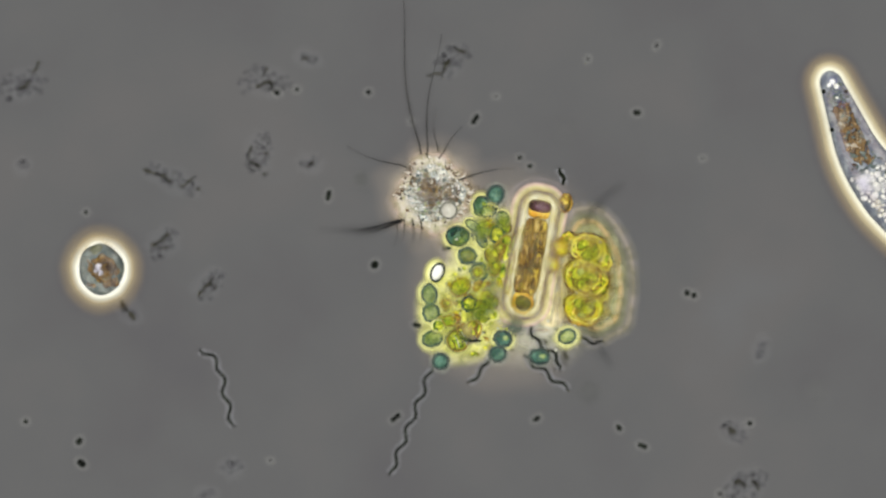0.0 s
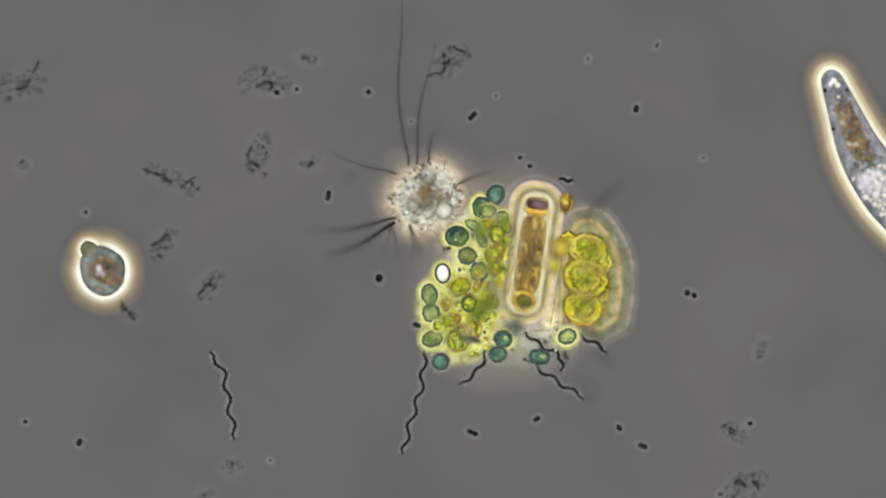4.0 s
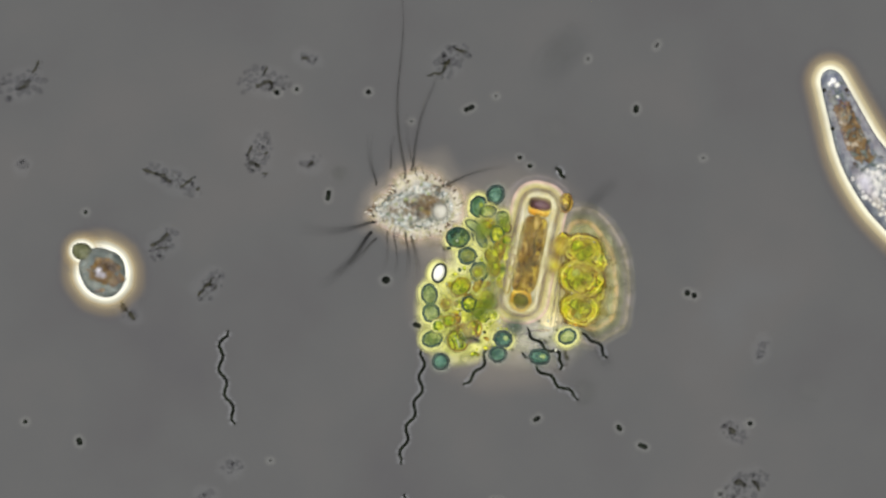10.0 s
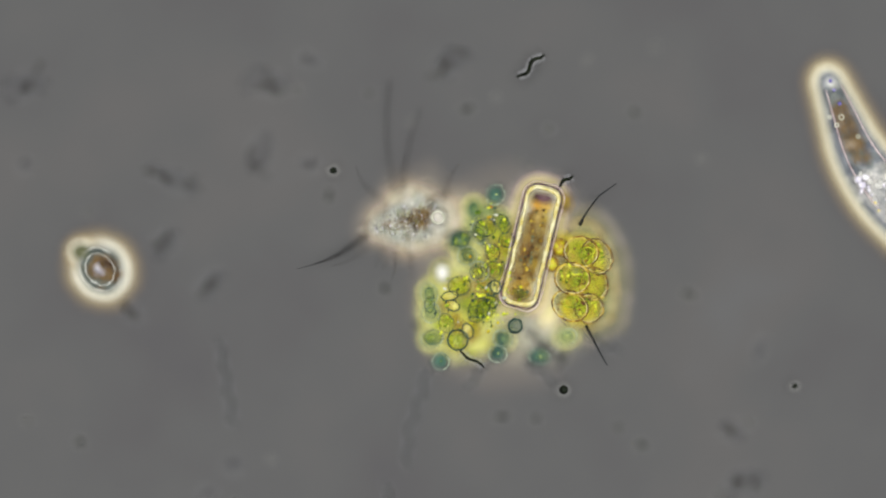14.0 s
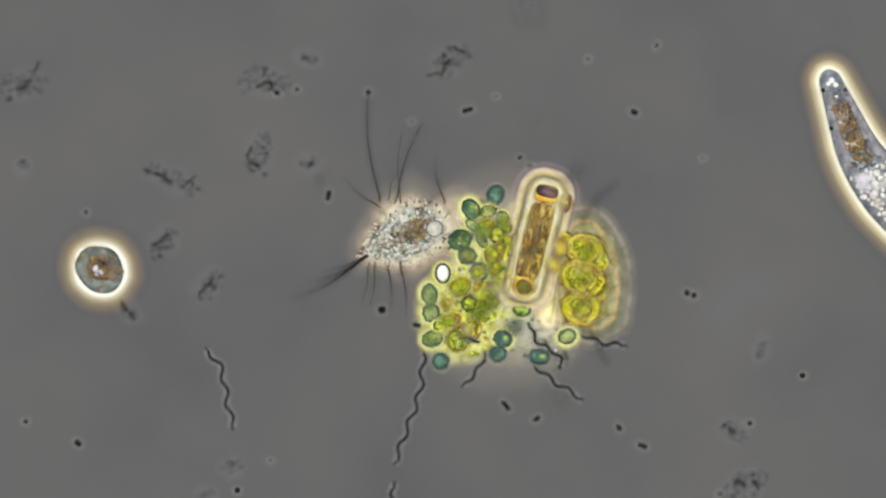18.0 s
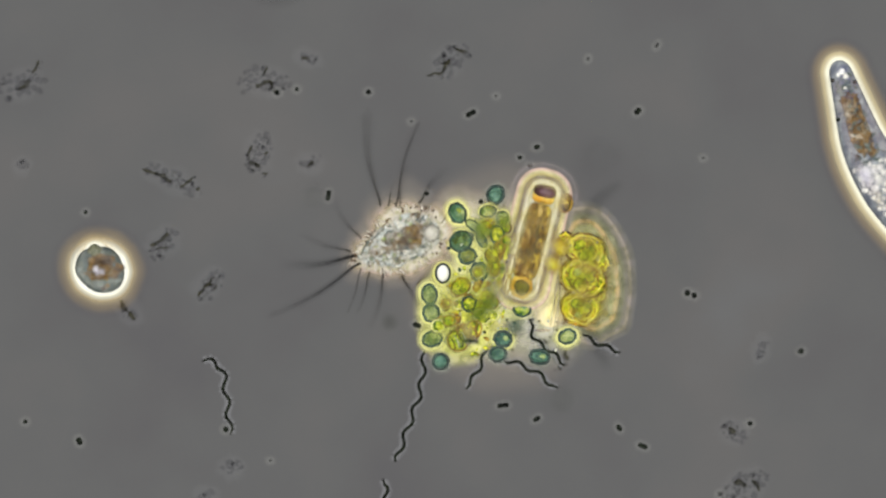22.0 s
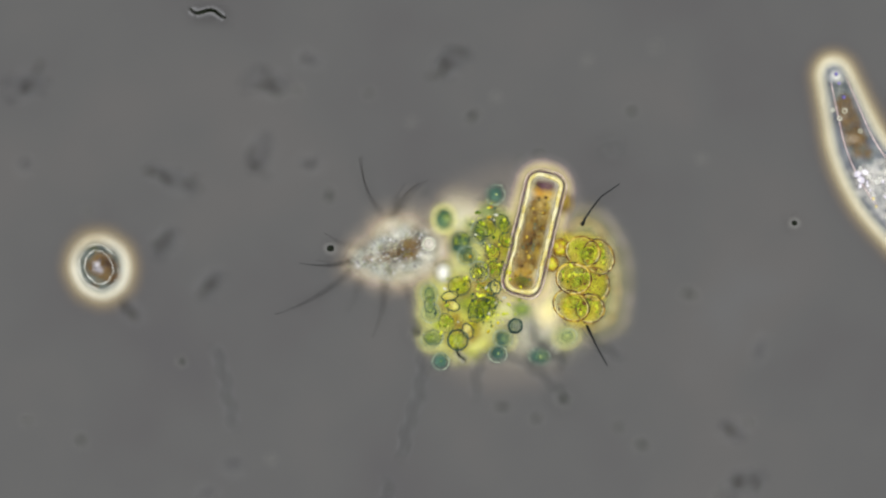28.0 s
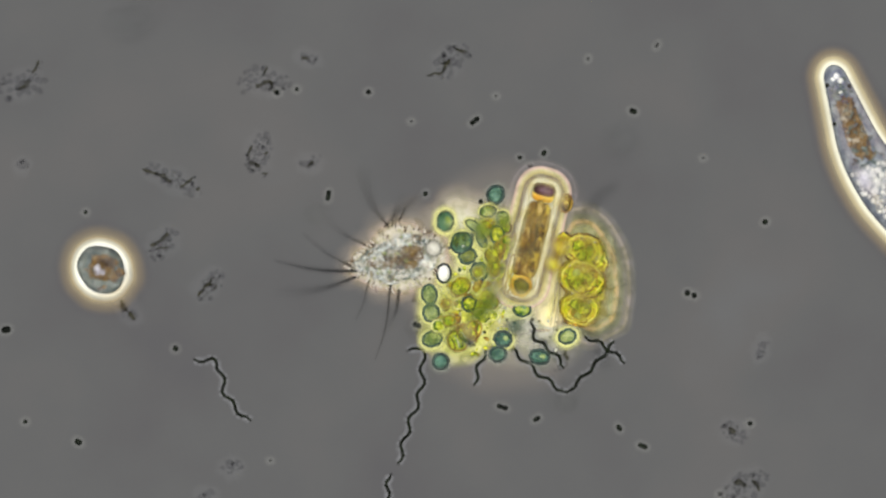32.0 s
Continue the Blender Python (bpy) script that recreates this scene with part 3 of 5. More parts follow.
# ---- bright glow painted round the clump's cells, with thin grey slime at its foot ----
film = thing("mucilage", 850, 520, 0, 0, "pale yellow painted glow and thin slime round the algal clump", "mucilage", kind="stuff")
for i, (x, y, a, b, w) in enumerate([(814, 555, 82, 96, 0), (866, 474, 82, 118, -10), (930, 462, 66, 128, -10)]):
    bm = bmesh.new()
    o = oval(a, b, w, 2.3, x - 850, 520 - y)
    skirt(bm, lambda q, o=o, x=x, y=y: (o(q)[0], o(q)[1]), 4, 14 - i * 2.0, 3, inner=-min(a, b) * 0.97, steps=10, wave=0.5, seed=i)
    part("slime_layer", bm, YELLOWGLOW if i else HONEY, film)
bm = bmesh.new()
skirt(bm, oval(44, 34, -25, 2.2, -28, 124), 40, 8, 2, inner=-33, steps=12, wave=0.4, seed=12)
part("slime_layer", bm, ROSY, film, "pale rosy glow painted between the ciliate and the clump")
bm = bmesh.new()
skirt(bm, oval(19, 76, -12, 2.2, 136, 22), 24, 12, 4, inner=-18, steps=10, wave=0.5, seed=14)
part("slime_layer", bm, IVORY, film, "ivory glow painted between the diatom and the colony")
bm = bmesh.new()
skirt(bm, oval(95, 75, 0, 2.2, 105, -65), 6, 6, 2, inner=-72, steps=10, wave=0.5, seed=8)
part("slime_layer", bm, HAZE, film, "thin greyish slime at the foot of the clump")

bm = bmesh.new()
skirt(bm, oval(124, 164, -8, 2.4, 40, 30), 62, 2.4, 0.8, inner=-80, steps=10, wave=0.4, seed=4)
part("outer_slime", bm, AURA, film, "wide faint halo painted round the clump")
rnd = random.Random(77)
for mat, count, cx, cy, a, b, label in ((OLIVE, 80, 832, 540, 80, 90, "olive crumbs in the clump"), (RUST, 30, 850, 520, 70, 100, "rusty crumbs in the clump"), (EDGE, 20, 850, 500, 90, 130, "dark crumbs in the clump"),
                                        (CRUMB, 10, 965, 595, 75, 40, "grey crumbs at the foot of the clump"), (SAP, 60, 850, 500, 85, 120, "bright crumbs in the clump"), (SAP, 8, 960, 590, 75, 40, "pale crumbs at the foot of the clump")):
    bm = bmesh.new()
    for i in range(count):
        w, q, r = rnd.uniform(0, math.tau), math.sqrt(rnd.random()), rnd.uniform(1.0, 3.4)
        blob(bm, (cx - 850 + a * q * math.cos(w), 520 - cy + b * q * math.sin(w), rnd.uniform(8, 24)), (r * rnd.uniform(0.8, 2.0), r, r), rnd.uniform(0, 180), lump=0.3, seed=i, level=2)
    tagged(part("slime_crumb", bm, mat, film, label), kind="stuff")


# pale wisps between the diatom and the colony and at the foot of the clump
for i in range(18):
    if i < 7:
        x, y, a, d = 968 + 5 * i + rnd.uniform(-3, 3), 585 + rnd.uniform(-12, 12), -1.45 + rnd.uniform(-0.08, 0.08), 26
    else:
        x, y, a, d = rnd.uniform(890, 1030), rnd.uniform(575, 625), rnd.uniform(-3.1, 0), rnd.uniform(6, 13)
    pts = []
    for j in range(6):
        pts.append((x - 850, 520 - y, 10 + rnd.uniform(0, 8)))
        x, y, a = x + d * math.cos(a), y + d * math.sin(a), a + rnd.gauss(0, 0.06 if i < 7 else 0.5)
    part("slime_wisp", tube(bmesh.new(), pts, [0.6] + [rnd.uniform(1.0, 2.4) for _ in range(4)] + [0.5], 6), WISP if i % 3 else HAZY, film, "pale wisp of slime")
for mat, count, label in ((EDGE, 24, "dark green crumbs on top of the heap"), (SAP, 16, "bright crumbs on top of the heap"), (GREEN, 110, "green crumbs on top of the heap"), (YOLK, 16, "golden crumbs on top of the heap")):
    bm = bmesh.new()
    for i in range(count):
        q, e, g = rnd.uniform(0, math.tau), math.sqrt(rnd.random()), rnd.uniform(0.8, 3.4)
        cx, cy, a, b = ((826, 548, 62, 66), (868, 425, 40, 68), (875, 520, 50, 60))[i % 3]
        blob(bm, (cx - 850 + a * e * math.cos(q), 520 - cy + b * e * math.sin(q), rnd.uniform(126, 146)), (g * rnd.uniform(0.8, 2.2), g, g), rnd.uniform(0, 180), lump=0.3, seed=i, level=1)
    tagged(part("heap_crumb", bm, mat, film, label), kind="stuff")


# ---- the boxy diatom ----
def diatom():
    ob = thing("diatom", 940, 450, 80, 0, "long box-shaped golden diatom lying on the clump", "diatom")
    part("frustule", rounded(bmesh.new(), (33, 110, 54), 8, level=5, power=6), FRUSTULE, ob, "clear golden glassy shell")
    part("lower_valve", ring(bmesh.new(), 26.5, 104.5, 4.8, -54, power=-21, n=120, wob=2.0), RIM, ob, "bright cream lower edge of the shell")
    part("lower_seam", ring(bmesh.new(), 32.5, 110.5, 1.3, -52, power=-27, n=120, wob=1.5), SEAM, ob, "thin dark lower seam of the shell")
    part("upper_valve", ring(bmesh.new(), 27.5, 104.5, 3.8, 59, power=-17, n=120, wob=2.5), BAND, ob, "golden upper edge of the shell")
    part("valve_seam", ring(bmesh.new(), 33, 110.5, 1.3, 62, power=-21, n=120, wob=1.0), SEAM, ob, "thin violet seam of the shell")
    part("shell_lip", ring(bmesh.new(), 37, 114.5, 1.8, 60, power=-25, n=120, wob=1.5), LIP, ob, "thin rosy outer lip")
    part("plasma_layer", rounded(bmesh.new(), (23, 92, 5), 8, (0, -3, 50), level=5, power=5), PLASMA, ob, "clear golden-brown plasma under the upper shell")
    part("cell_sap", rounded(bmesh.new(), (27, 104, 8), 8, (0, 0, -60), level=5, power=5), SAP, ob, "pale clear sap")
    part("protoplast", rounded(bmesh.new(), (23, 68, 14), 8, (0, -3, -44), level=5, power=5), STREAK, ob, "golden-brown streaked protoplast")
    k = 0
    for y in (-56, -34, -14, 8, 28, 46):
        for x in (-14, 0, 13):
            k += 1
            bm = bmesh.new()
            blob(bm, (x, y + (k * 7 % 5) * 2, -32 + (k % 2) * 3), (5 + k % 3, 13 + k % 4, 4), (k * 37 % 9) - 4, lump=0.45, grain=2.2, seed=k)
            part("chloroplast", bm, STREAK if k % 3 else PLATE, ob, "golden-brown chloroplast strip")
    grain_rnd = random.Random(12)
    for mat, count, size in ((PLATE, 30, 2.2), (OCHRE, 5, 1.6), (LOBE, 18, 1.8)):
        bm = bmesh.new()
        for i in range(count):
            g = size * grain_rnd.uniform(0.6, 1.4)
            blob(bm, (grain_rnd.gauss(0, 9), grain_rnd.uniform(-82, 72), grain_rnd.uniform(54, 62)), (g, g * 1.4, g * 0.7), grain_rnd.uniform(0, 180), lump=0.5, seed=i, level=2)
        tagged(part("plasma_grain", bm, mat, ob, "fine brown and golden grains"), kind="stuff")
    part("end_plasma", blob(bmesh.new(), (0, -90, 54), (20, 12, 5), lump=0.3, seed=6), FAIR, ob, "amber plasma at the end")
    part("oil_bed", rounded(bmesh.new(), (20, 15, 9), 8, (0, 81, -44), power=4), AMBER, ob, "amber bed of the oil drop")
    part("oil_drop", rounded(bmesh.new(), (20, 11, 9), 8, (0, 88, -38), power=3.2), OIL, ob, "dark purple oil block")
    part("oil_bed", blob(bmesh.new(), (0, -84, -44), (20, 22, 9), lump=0.3, grain=1.6, seed=3), AMBER, ob, "amber bed of the oil drop")
    part("oil_drop", blob(bmesh.new(), (1, -87, -36), (14, 14, 8), lump=0.2, seed=2), UMBER, ob, "dark umber round oil drop")
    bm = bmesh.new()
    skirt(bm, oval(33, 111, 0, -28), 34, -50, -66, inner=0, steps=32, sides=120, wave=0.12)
    part("sheath", bm, PINK, ob, "pale rosy halo round the shell")
    return ob


box = diatom()
MOVES.append((box, [(t, pose(*spot(x, y, 80), 0, 0, -w)) for t, x, y, w in
              [(0, 940, 452, 10.5), (3, 939, 450, 8), (6, 938, 446, 8.5), (9, 938, 448, 11), (11, 938, 446, 12), (12, 941, 437, 12), (14, 941, 436, 13.5),
               (16.5, 944, 430, 14), (19, 948, 423, 14), (21, 945, 424, 14), (23, 942, 425, 14), (25.5, 942, 423, 14),
               (28, 945, 414, 13.5), (30, 943, 418, 14), (32, 942, 422, 14)]]))


# ---- four-celled alga with spines ----
def colony():
    ob = thing("spined_colony", 1035, 490, 54, 0, "yellow-green colony of plump cells with long spines", "alga")
    k = 0
    for x, y, z, a, b, w, m in [(1040, 442, -37, 34, 27, -15, OLIVE), (1036, 492, -33, 40, 33, -22, OLIVE), (1031, 546, -36, 34, 29, -18, YOLK),
                                (1004, 429, -40, 13, 17, -10, GREEN), (1066, 463, -41, 14, 20, 12, GREEN), (1062, 515, -42, 14, 22, -8, OLIVE)]:
        k += 1
        c = (x - 1035, 490 - y, z)
        bm = bmesh.new()
        blob(bm, c, (a, b, 13), w, lump=0.08, seed=k, level=4)
        cell = part("cell", bm, m, ob, "plump yellow-green cell")
        bits = random.Random(k)
        for mat in (OLIVE, YOLK, RUST, GREEN, PLATE, AMBER, SAP):
            bm = bmesh.new()
            for j in range(5 if mat is PLATE else 3 if mat is SAP else 9):
                q, e = bits.uniform(0, math.tau), bits.uniform(0.2, 0.85)
                blob(bm, (c[0] + a * e * math.cos(q), c[1] + b * e * math.sin(q), z + 13 * math.sqrt(1 - e * e) - 1), (bits.uniform(3, 10), bits.uniform(1.8, 4.2), 2.5), bits.uniform(0, 180), lump=0.4, seed=j, level=2)
            tagged(part("chloroplast_fleck", bm, mat, cell, "small coloured flecks"), kind="stuff")
        part("wall_edge", ring(bmesh.new(), a * 1.04, b * 1.04, 2.0, z + 6, w, cx=c[0], cy=c[1], wob=2.5), PLATE, cell, "brown edge of the wall")
        part("bright_wall", ring(bmesh.new(), a * 0.9, b * 0.9, 2.2, z + 9, w, cx=c[0], cy=c[1], wob=4.0), LEMON, cell, "bright yellow inner wall")
        for j, e in enumerate((0.68, 0.44) if a > 20 else ()):
            part("inner_wall", ring(bmesh.new(), a * e, b * e, 1.5, z + 11 + j, w, cx=c[0] + 3 * j, cy=c[1] - 2 * j, wob=3.0), (PLATE, LEMON)[(j + k) % 2], cell, "curved inner wall")
        for j, (dx, dy) in enumerate(((-0.25, 0.3), (0.3, 0.05), (-0.1, -0.4))):
            o, r = (c[0] + a * dx, c[1] + b * dy), a * (0.24, 0.34, 0.22)[(j + k) % 3]
            part("pyrenoid", blob(bmesh.new(), (*o, z + 11), (r, r * 0.85, 5), 40 * j + 25 * k, lump=0.3, grain=1.6, seed=j + k, level=3), (GREEN, OLIVE, SAGE)[(j + k) % 3], cell, "green body in the cell")
            part("pyrenoid_edge", ring(bmesh.new(), r * 1.05, r * 0.9, 0.9, z + 13, 40 * j + 25 * k, cx=o[0], cy=o[1], n=24, wob=1.5), (EDGE, PLATE, OCHRE)[(j + k) % 3], cell, "thin dark edge")
    for x, y, z, a, b, w in [(1062, 455, 66, 25, 30, 25), (1055, 503, 64, 24, 28, 15), (1046, 546, 64, 24, 24, 30), (1034, 446, 80, 29, 25, -20), (1018, 493, 82, 29, 26, -10), (1013, 541, 80, 31, 24, -28)]:
        k += 1
        c = (x - 1035, 490 - y, z)
        cell = part("cell", blob(bmesh.new(), c, (a, b, 12), w, lump=0.05, seed=k, level=4), FAIR, ob, "clear orange-yellow cell")
        part("cell_wall", ring(bmesh.new(), a * 1.01, b * 1.01, 0.9, z + 3, w, cx=c[0], cy=c[1]), GOLD, cell, "bright golden wall")
        part("wall_edge", ring(bmesh.new(), a * 1.07, b * 1.07, 1.6, z + 4, w, cx=c[0], cy=c[1], wob=1.5), PLATE, cell, "thin brown edge of the wall")
        if z > 70:
            dx, dy = ((2, 6), (8, -2), (4, -6))[k % 3]
            part("pyrenoid", blob(bmesh.new(), (c[0] + dx, c[1] + dy, z + 8), (a * 0.5, b * 0.42, 7), w + 30, lump=0.4, grain=1.5, seed=k), FRESH, cell, "green body in the cell")
            part("pyrenoid_edge", ring(bmesh.new(), a * 0.44, b * 0.38, 0.8, z + 9, w + 40, cx=c[0] + dx + 1, cy=c[1] + dy), OCHRE if k % 2 else GREEN, cell, "thin dark edge")
        bits = random.Random(k)
        bm = bmesh.new()
        for j in range(14):
            q, e = bits.uniform(0, math.tau), bits.uniform(0.3, 0.92)
            blob(bm, (c[0] + a * e * math.cos(q), c[1] + b * e * math.sin(q), z + 7), (bits.uniform(2, 6), bits.uniform(1.2, 3), 1.5), bits.uniform(0, 180), lump=0.4, seed=j, level=1)
        tagged(part("chloroplast_fleck", bm, GREEN if k % 2 else RUST, cell, "small coloured flecks"), kind="stuff")
    for name, pts in (("spine", [(-2, 92, 76), (4, 104, 82), (14, 119, 86), (32, 142, 90), (64, 164, 92)]),
                      ("spine", [(6, -86, 66), (16, -108, 76), (28, -132, 84), (42, -158, 88)])):
        bm = bmesh.new()
        tube(bm, pts, [4, 2.0, 1.5, 1.3, 0.8][:len(pts)] if pts[0][1] > 0 else [2.6, 1.8, 1.5, 0.8])
        part(name, bm, SPINE, ob, "long dark curved spine")
    bm = bmesh.new()
    skirt(bm, oval(59, 108, 8, 2.2, 14, 4), 26, -38, -50, inner=-48, steps=30, wave=0.3)
    part("sheath", bm, VEIL, ob, "clear layered veil round the colony")
    for i, (x, y, a, b) in enumerate([(1082, 440, 14, 26), (1090, 485, 15, 26), (1085, 535, 14, 24), (1066, 572, 18, 15), (1040, 412, 22, 16)]):
        bm = bmesh.new()
        blob(bm, (x - 1035, 490 - y, -30), (a, b, 10), lump=0.2, seed=i)
        part("pale_cell", bm, GHOST, ob, "pale empty cell")
    return ob


spiny = colony()
MOVES.append((spiny, [(t, pose(*spot(x, y, 54), 0, 0, w)) for t, x, y, w in
              [(0, 1037, 490, 0), (3, 1036, 490, 0), (6, 1034, 490, 0), (9, 1028, 491, 2), (14, 1030, 490, 1), (17, 1028, 490, 2), (19, 1034, 490, 0),
               (21, 1032, 490, 0), (25.5, 1030, 491, 1), (29, 1033, 490, 0), (32, 1029, 491, 1)]]))


# ---- the bristly ciliate ----
CENTRE = [(0, 762, 342), (2, 756, 345), (3, 750, 348), (6, 745, 352), (9, 740, 354), (10, 736, 360), (11, 738, 376), (12, 737, 381), (14, 730, 385),
          (17, 735, 405), (19, 725, 415), (20, 722, 417), (23, 718, 432), (25.5, 715, 435), (27.5, 720, 440), (30, 718, 448), (32, 722, 450)]
ciliate = thing("ciliate", 745, 352, 45, 0, "pale grainy ciliate with long dark bristles", "ciliate")


def centre(t):
    ts = [c[0] for c in CENTRE]
    return float(np.interp(t, ts, [c[1] for c in CENTRE])), float(np.interp(t, ts, [c[2] for c in CENTRE]))


MOVES.append((ciliate, [(t, pose(*spot(x, y, 34))) for t, x, y in CENTRE]))


def squeeze(bm, a, taper):
    """Narrows a part towards its tail, which points to -x."""
    for v in bm.verts:
        v.co.y *= 1 + taper * min(0.15, v.co.x / (a * U))
    return bm


def grains(name, a, b, c, n, mat, size, parent, seed, label, fill=0.95, taper=0.0):
    """Many small granules scattered over an ellipsoid, joined."""
    rnd = random.Random(seed)
    bm = bmesh.new()
    for i in range(n):
        w, r = rnd.uniform(0, math.tau), math.sqrt(rnd.random()) * fill
        x, y = a * r * math.cos(w), b * r * math.sin(w)
        y *= 1 + taper * min(0.15, math.cos(w) * r)
        z = c * math.sqrt(max(0, 1 - r * r * (0.35 if c > 60 else 1))) * rnd.uniform(0.85, 1.05)
        s = size * rnd.uniform(0.5, 1.4)
        blob(bm, (x, y, z), (s * rnd.uniform(0.8, 1.6), s * rnd.uniform(0.7, 1.3), s * 0.8), rnd.uniform(0, 180), lump=0.3, seed=i, level=1)
    return tagged(part(name, bm, mat, parent, label), kind="stuff")


def half_body(name, a, b, seed, taper):
    ob = part(name, squeeze(blob(bmesh.new(), (0, 0, 0), (a * 0.9, b * 0.9, 22), lump=0.14, grain=2.2, seed=seed, level=5), a, taper), GRAIN, ciliate, "pale grainy cell body")
    part("endoplasm", blob(bmesh.new(), (a * (0.35 if taper else 0.02), 0, 6), (a * (0.4 if taper else 0.62), b * 0.52, 22), lump=0.35, grain=2.6, seed=seed, level=4), GUT, ob, "brown granular middle")
    for kind, k, c, n, mat, size, label in (("grain_layer", 1.0, 26, 130, VACUOLE, 2.0, "pale granules"), ("bright_grain_layer", 0.95, 28, 50, WHITE, 1.6, "bright white granules"),
                                            ("grey_grain_layer", 0.95, 24, 90, GREY, 2.4, "bluish grey granules"), ("green_grain_layer", 0.8, 27, 22, SAGE, 3.0, "greenish granules"),
                                            ("dark_grain_layer", 0.62, 31, 190, BROWN, 2.5, "brown granules"), ("amber_grain_layer", 0.55, 32, 60, OCHRE, 2.2, "amber granules"), ("top_lilac_grain_layer", 0.9, 106, 22, CRYSTAL, 1.3, "lilac granules hung at the upper focus"), ("top_grain_layer", 0.92, 106, 55, SAP, 1.3, "bright granules hung at the upper focus"),
                                            ("top_dark_grain_layer", 0.8, 106, 55, DUSK, 1.3, "dark granules hung at the upper focus")):
        seed += 1
        if taper and mat in (BROWN, OCHRE):
            n //= 3
        grains(kind, a * k, b * k * (0.85 if mat is BROWN else 1), c, n, mat, size, ob, seed, label, taper=taper)
    rnd = random.Random(seed)

    def rim(w, k=1.0):
        c = math.cos(w)
        return a * k * c, b * k * math.sin(w) * (1 + taper * min(0.15, c * k))
    for kind, n, mat, thick, near, far, label in (("cilia", 80, VACUOLE, 1.4, 4, 15, "short pale cilia round the edge"), ("dark_cilia", 14, HAIR, 0.8, 8, 24, "short thin dark cilia round the edge")):
        bm = bmesh.new()
        for i in range(n):
            w = rnd.uniform(0, math.tau)
            x, y = rim(w, 0.98)
            e, d = math.atan2(y, x) + rnd.uniform(-0.4, 0.4), rnd.uniform(near, far)
            z = rnd.uniform(-12, 0)
            tube(bm, [(x, y, z), (x + math.cos(e) * d * 0.5, y + math.sin(e) * d * 0.5, z + 3), (x + math.cos(e + 0.2) * d, y + math.sin(e + 0.2) * d, z + 3)], [thick, thick * 0.8, thick * 0.4], 5)
        tagged(part(kind, bm, mat, ob, label), kind="stuff")
    bm = bmesh.new()
    for i in range(22):
        x, y = rim(rnd.uniform(0, math.tau), rnd.uniform(0.98, 1.14))
        blob(bm, (x, y, 2), (rnd.uniform(1.5, 4.2), rnd.uniform(1.5, 3.0), 2), rnd.uniform(0, 180), lump=0.4, seed=i, level=2)
    tagged(part("edge_grain", bm, FLECK, ob, "brownish grains along the edge"), kind="stuff")
    bm = bmesh.new()
    skirt(bm, lambda w: rim(w, 0.92), 26 if taper else 38, 25, -18, inner=-20, wave=0.8, seed=seed, steps=16)
    part("sheath", bm, BLUSH, ob, "pale fuzzy halo painted round the body")
    bm = bmesh.new()
    skirt(bm, lambda w: rim(w, 0.8), 50 if taper else 72, -20, -30, inner=-10, wave=0.4, seed=seed + 3, steps=12)
    part("body_halo", bm, AURA, ob, "wide faint halo painted round the body")
    return ob


front = half_body("body_front", 56, 46, 7, 0.0)
rear = half_body("body_rear", 60, 40, 19, 0.6)
for piece, rows in ((front, [(0, 762, 343, 88), (3, 757, 347, 70), (6.5, 752, 355, 10), (9, 752, 358, 0), (10, 750, 364, -4), (11, 750, 375, 0), (13, 746, 385, 0), (17, 735, 403, 18), (20, 730, 414, 20), (23, 726, 422, 20),
                             (25, 722, 436, 15), (28.5, 718, 443, 10), (30, 722, 448, 10), (31, 722, 452, 8), (32, 722, 455, 8)]),
                    (rear, [(0, 768, 344, 0), (3, 760, 349, 0), (6.5, 732, 362, 0), (10, 718, 371, 3), (11, 720, 384, 6), (13, 714, 392, 6), (17, 700, 419, 20), (20, 690, 434, 22), (23, 681, 443, 20),
                            (25, 674, 452, 12), (28.5, 672, 456, 8), (30, 668, 460, 8), (31, 676, 463, 6), (32, 680, 466, 4)])):
    MOVES.append((piece, [(t, pose((x - centre(t)[0]) * U, (centre(t)[1] - y) * U, 0, 0, 0, w)) for t, x, y, w in rows]))
vac = part("vacuole", blob(bmesh.new(), (0, 0, 0), (14, 14, 10), level=4), VACUOLE, ciliate, "round bright contractile vacuole")
part("vacuole_edge", ring(bmesh.new(), 14.5, 14.5, 1.6, 7), HAIR, vac, "thin dark edge")
part("vacuole_top", ring(bmesh.new(), 11, 11, 1.6, 82, n=32), SAP, vac, "bright ring hung above the vacuole")
MOVES.append((vac, [(t, pose((x - centre(t)[0]) * U, (centre(t)[1] - y) * U, 22 * U)) for t, x, y in
              [(0, 794, 373), (3, 788, 373), (6, 786, 373), (9, 783, 375), (11, 782, 382), (14, 775, 385), (17, 770, 399), (20, 767, 411), (23, 762, 415), (25, 764, 428), (28, 759, 432), (30, 762, 435), (32, 767, 440)]]))


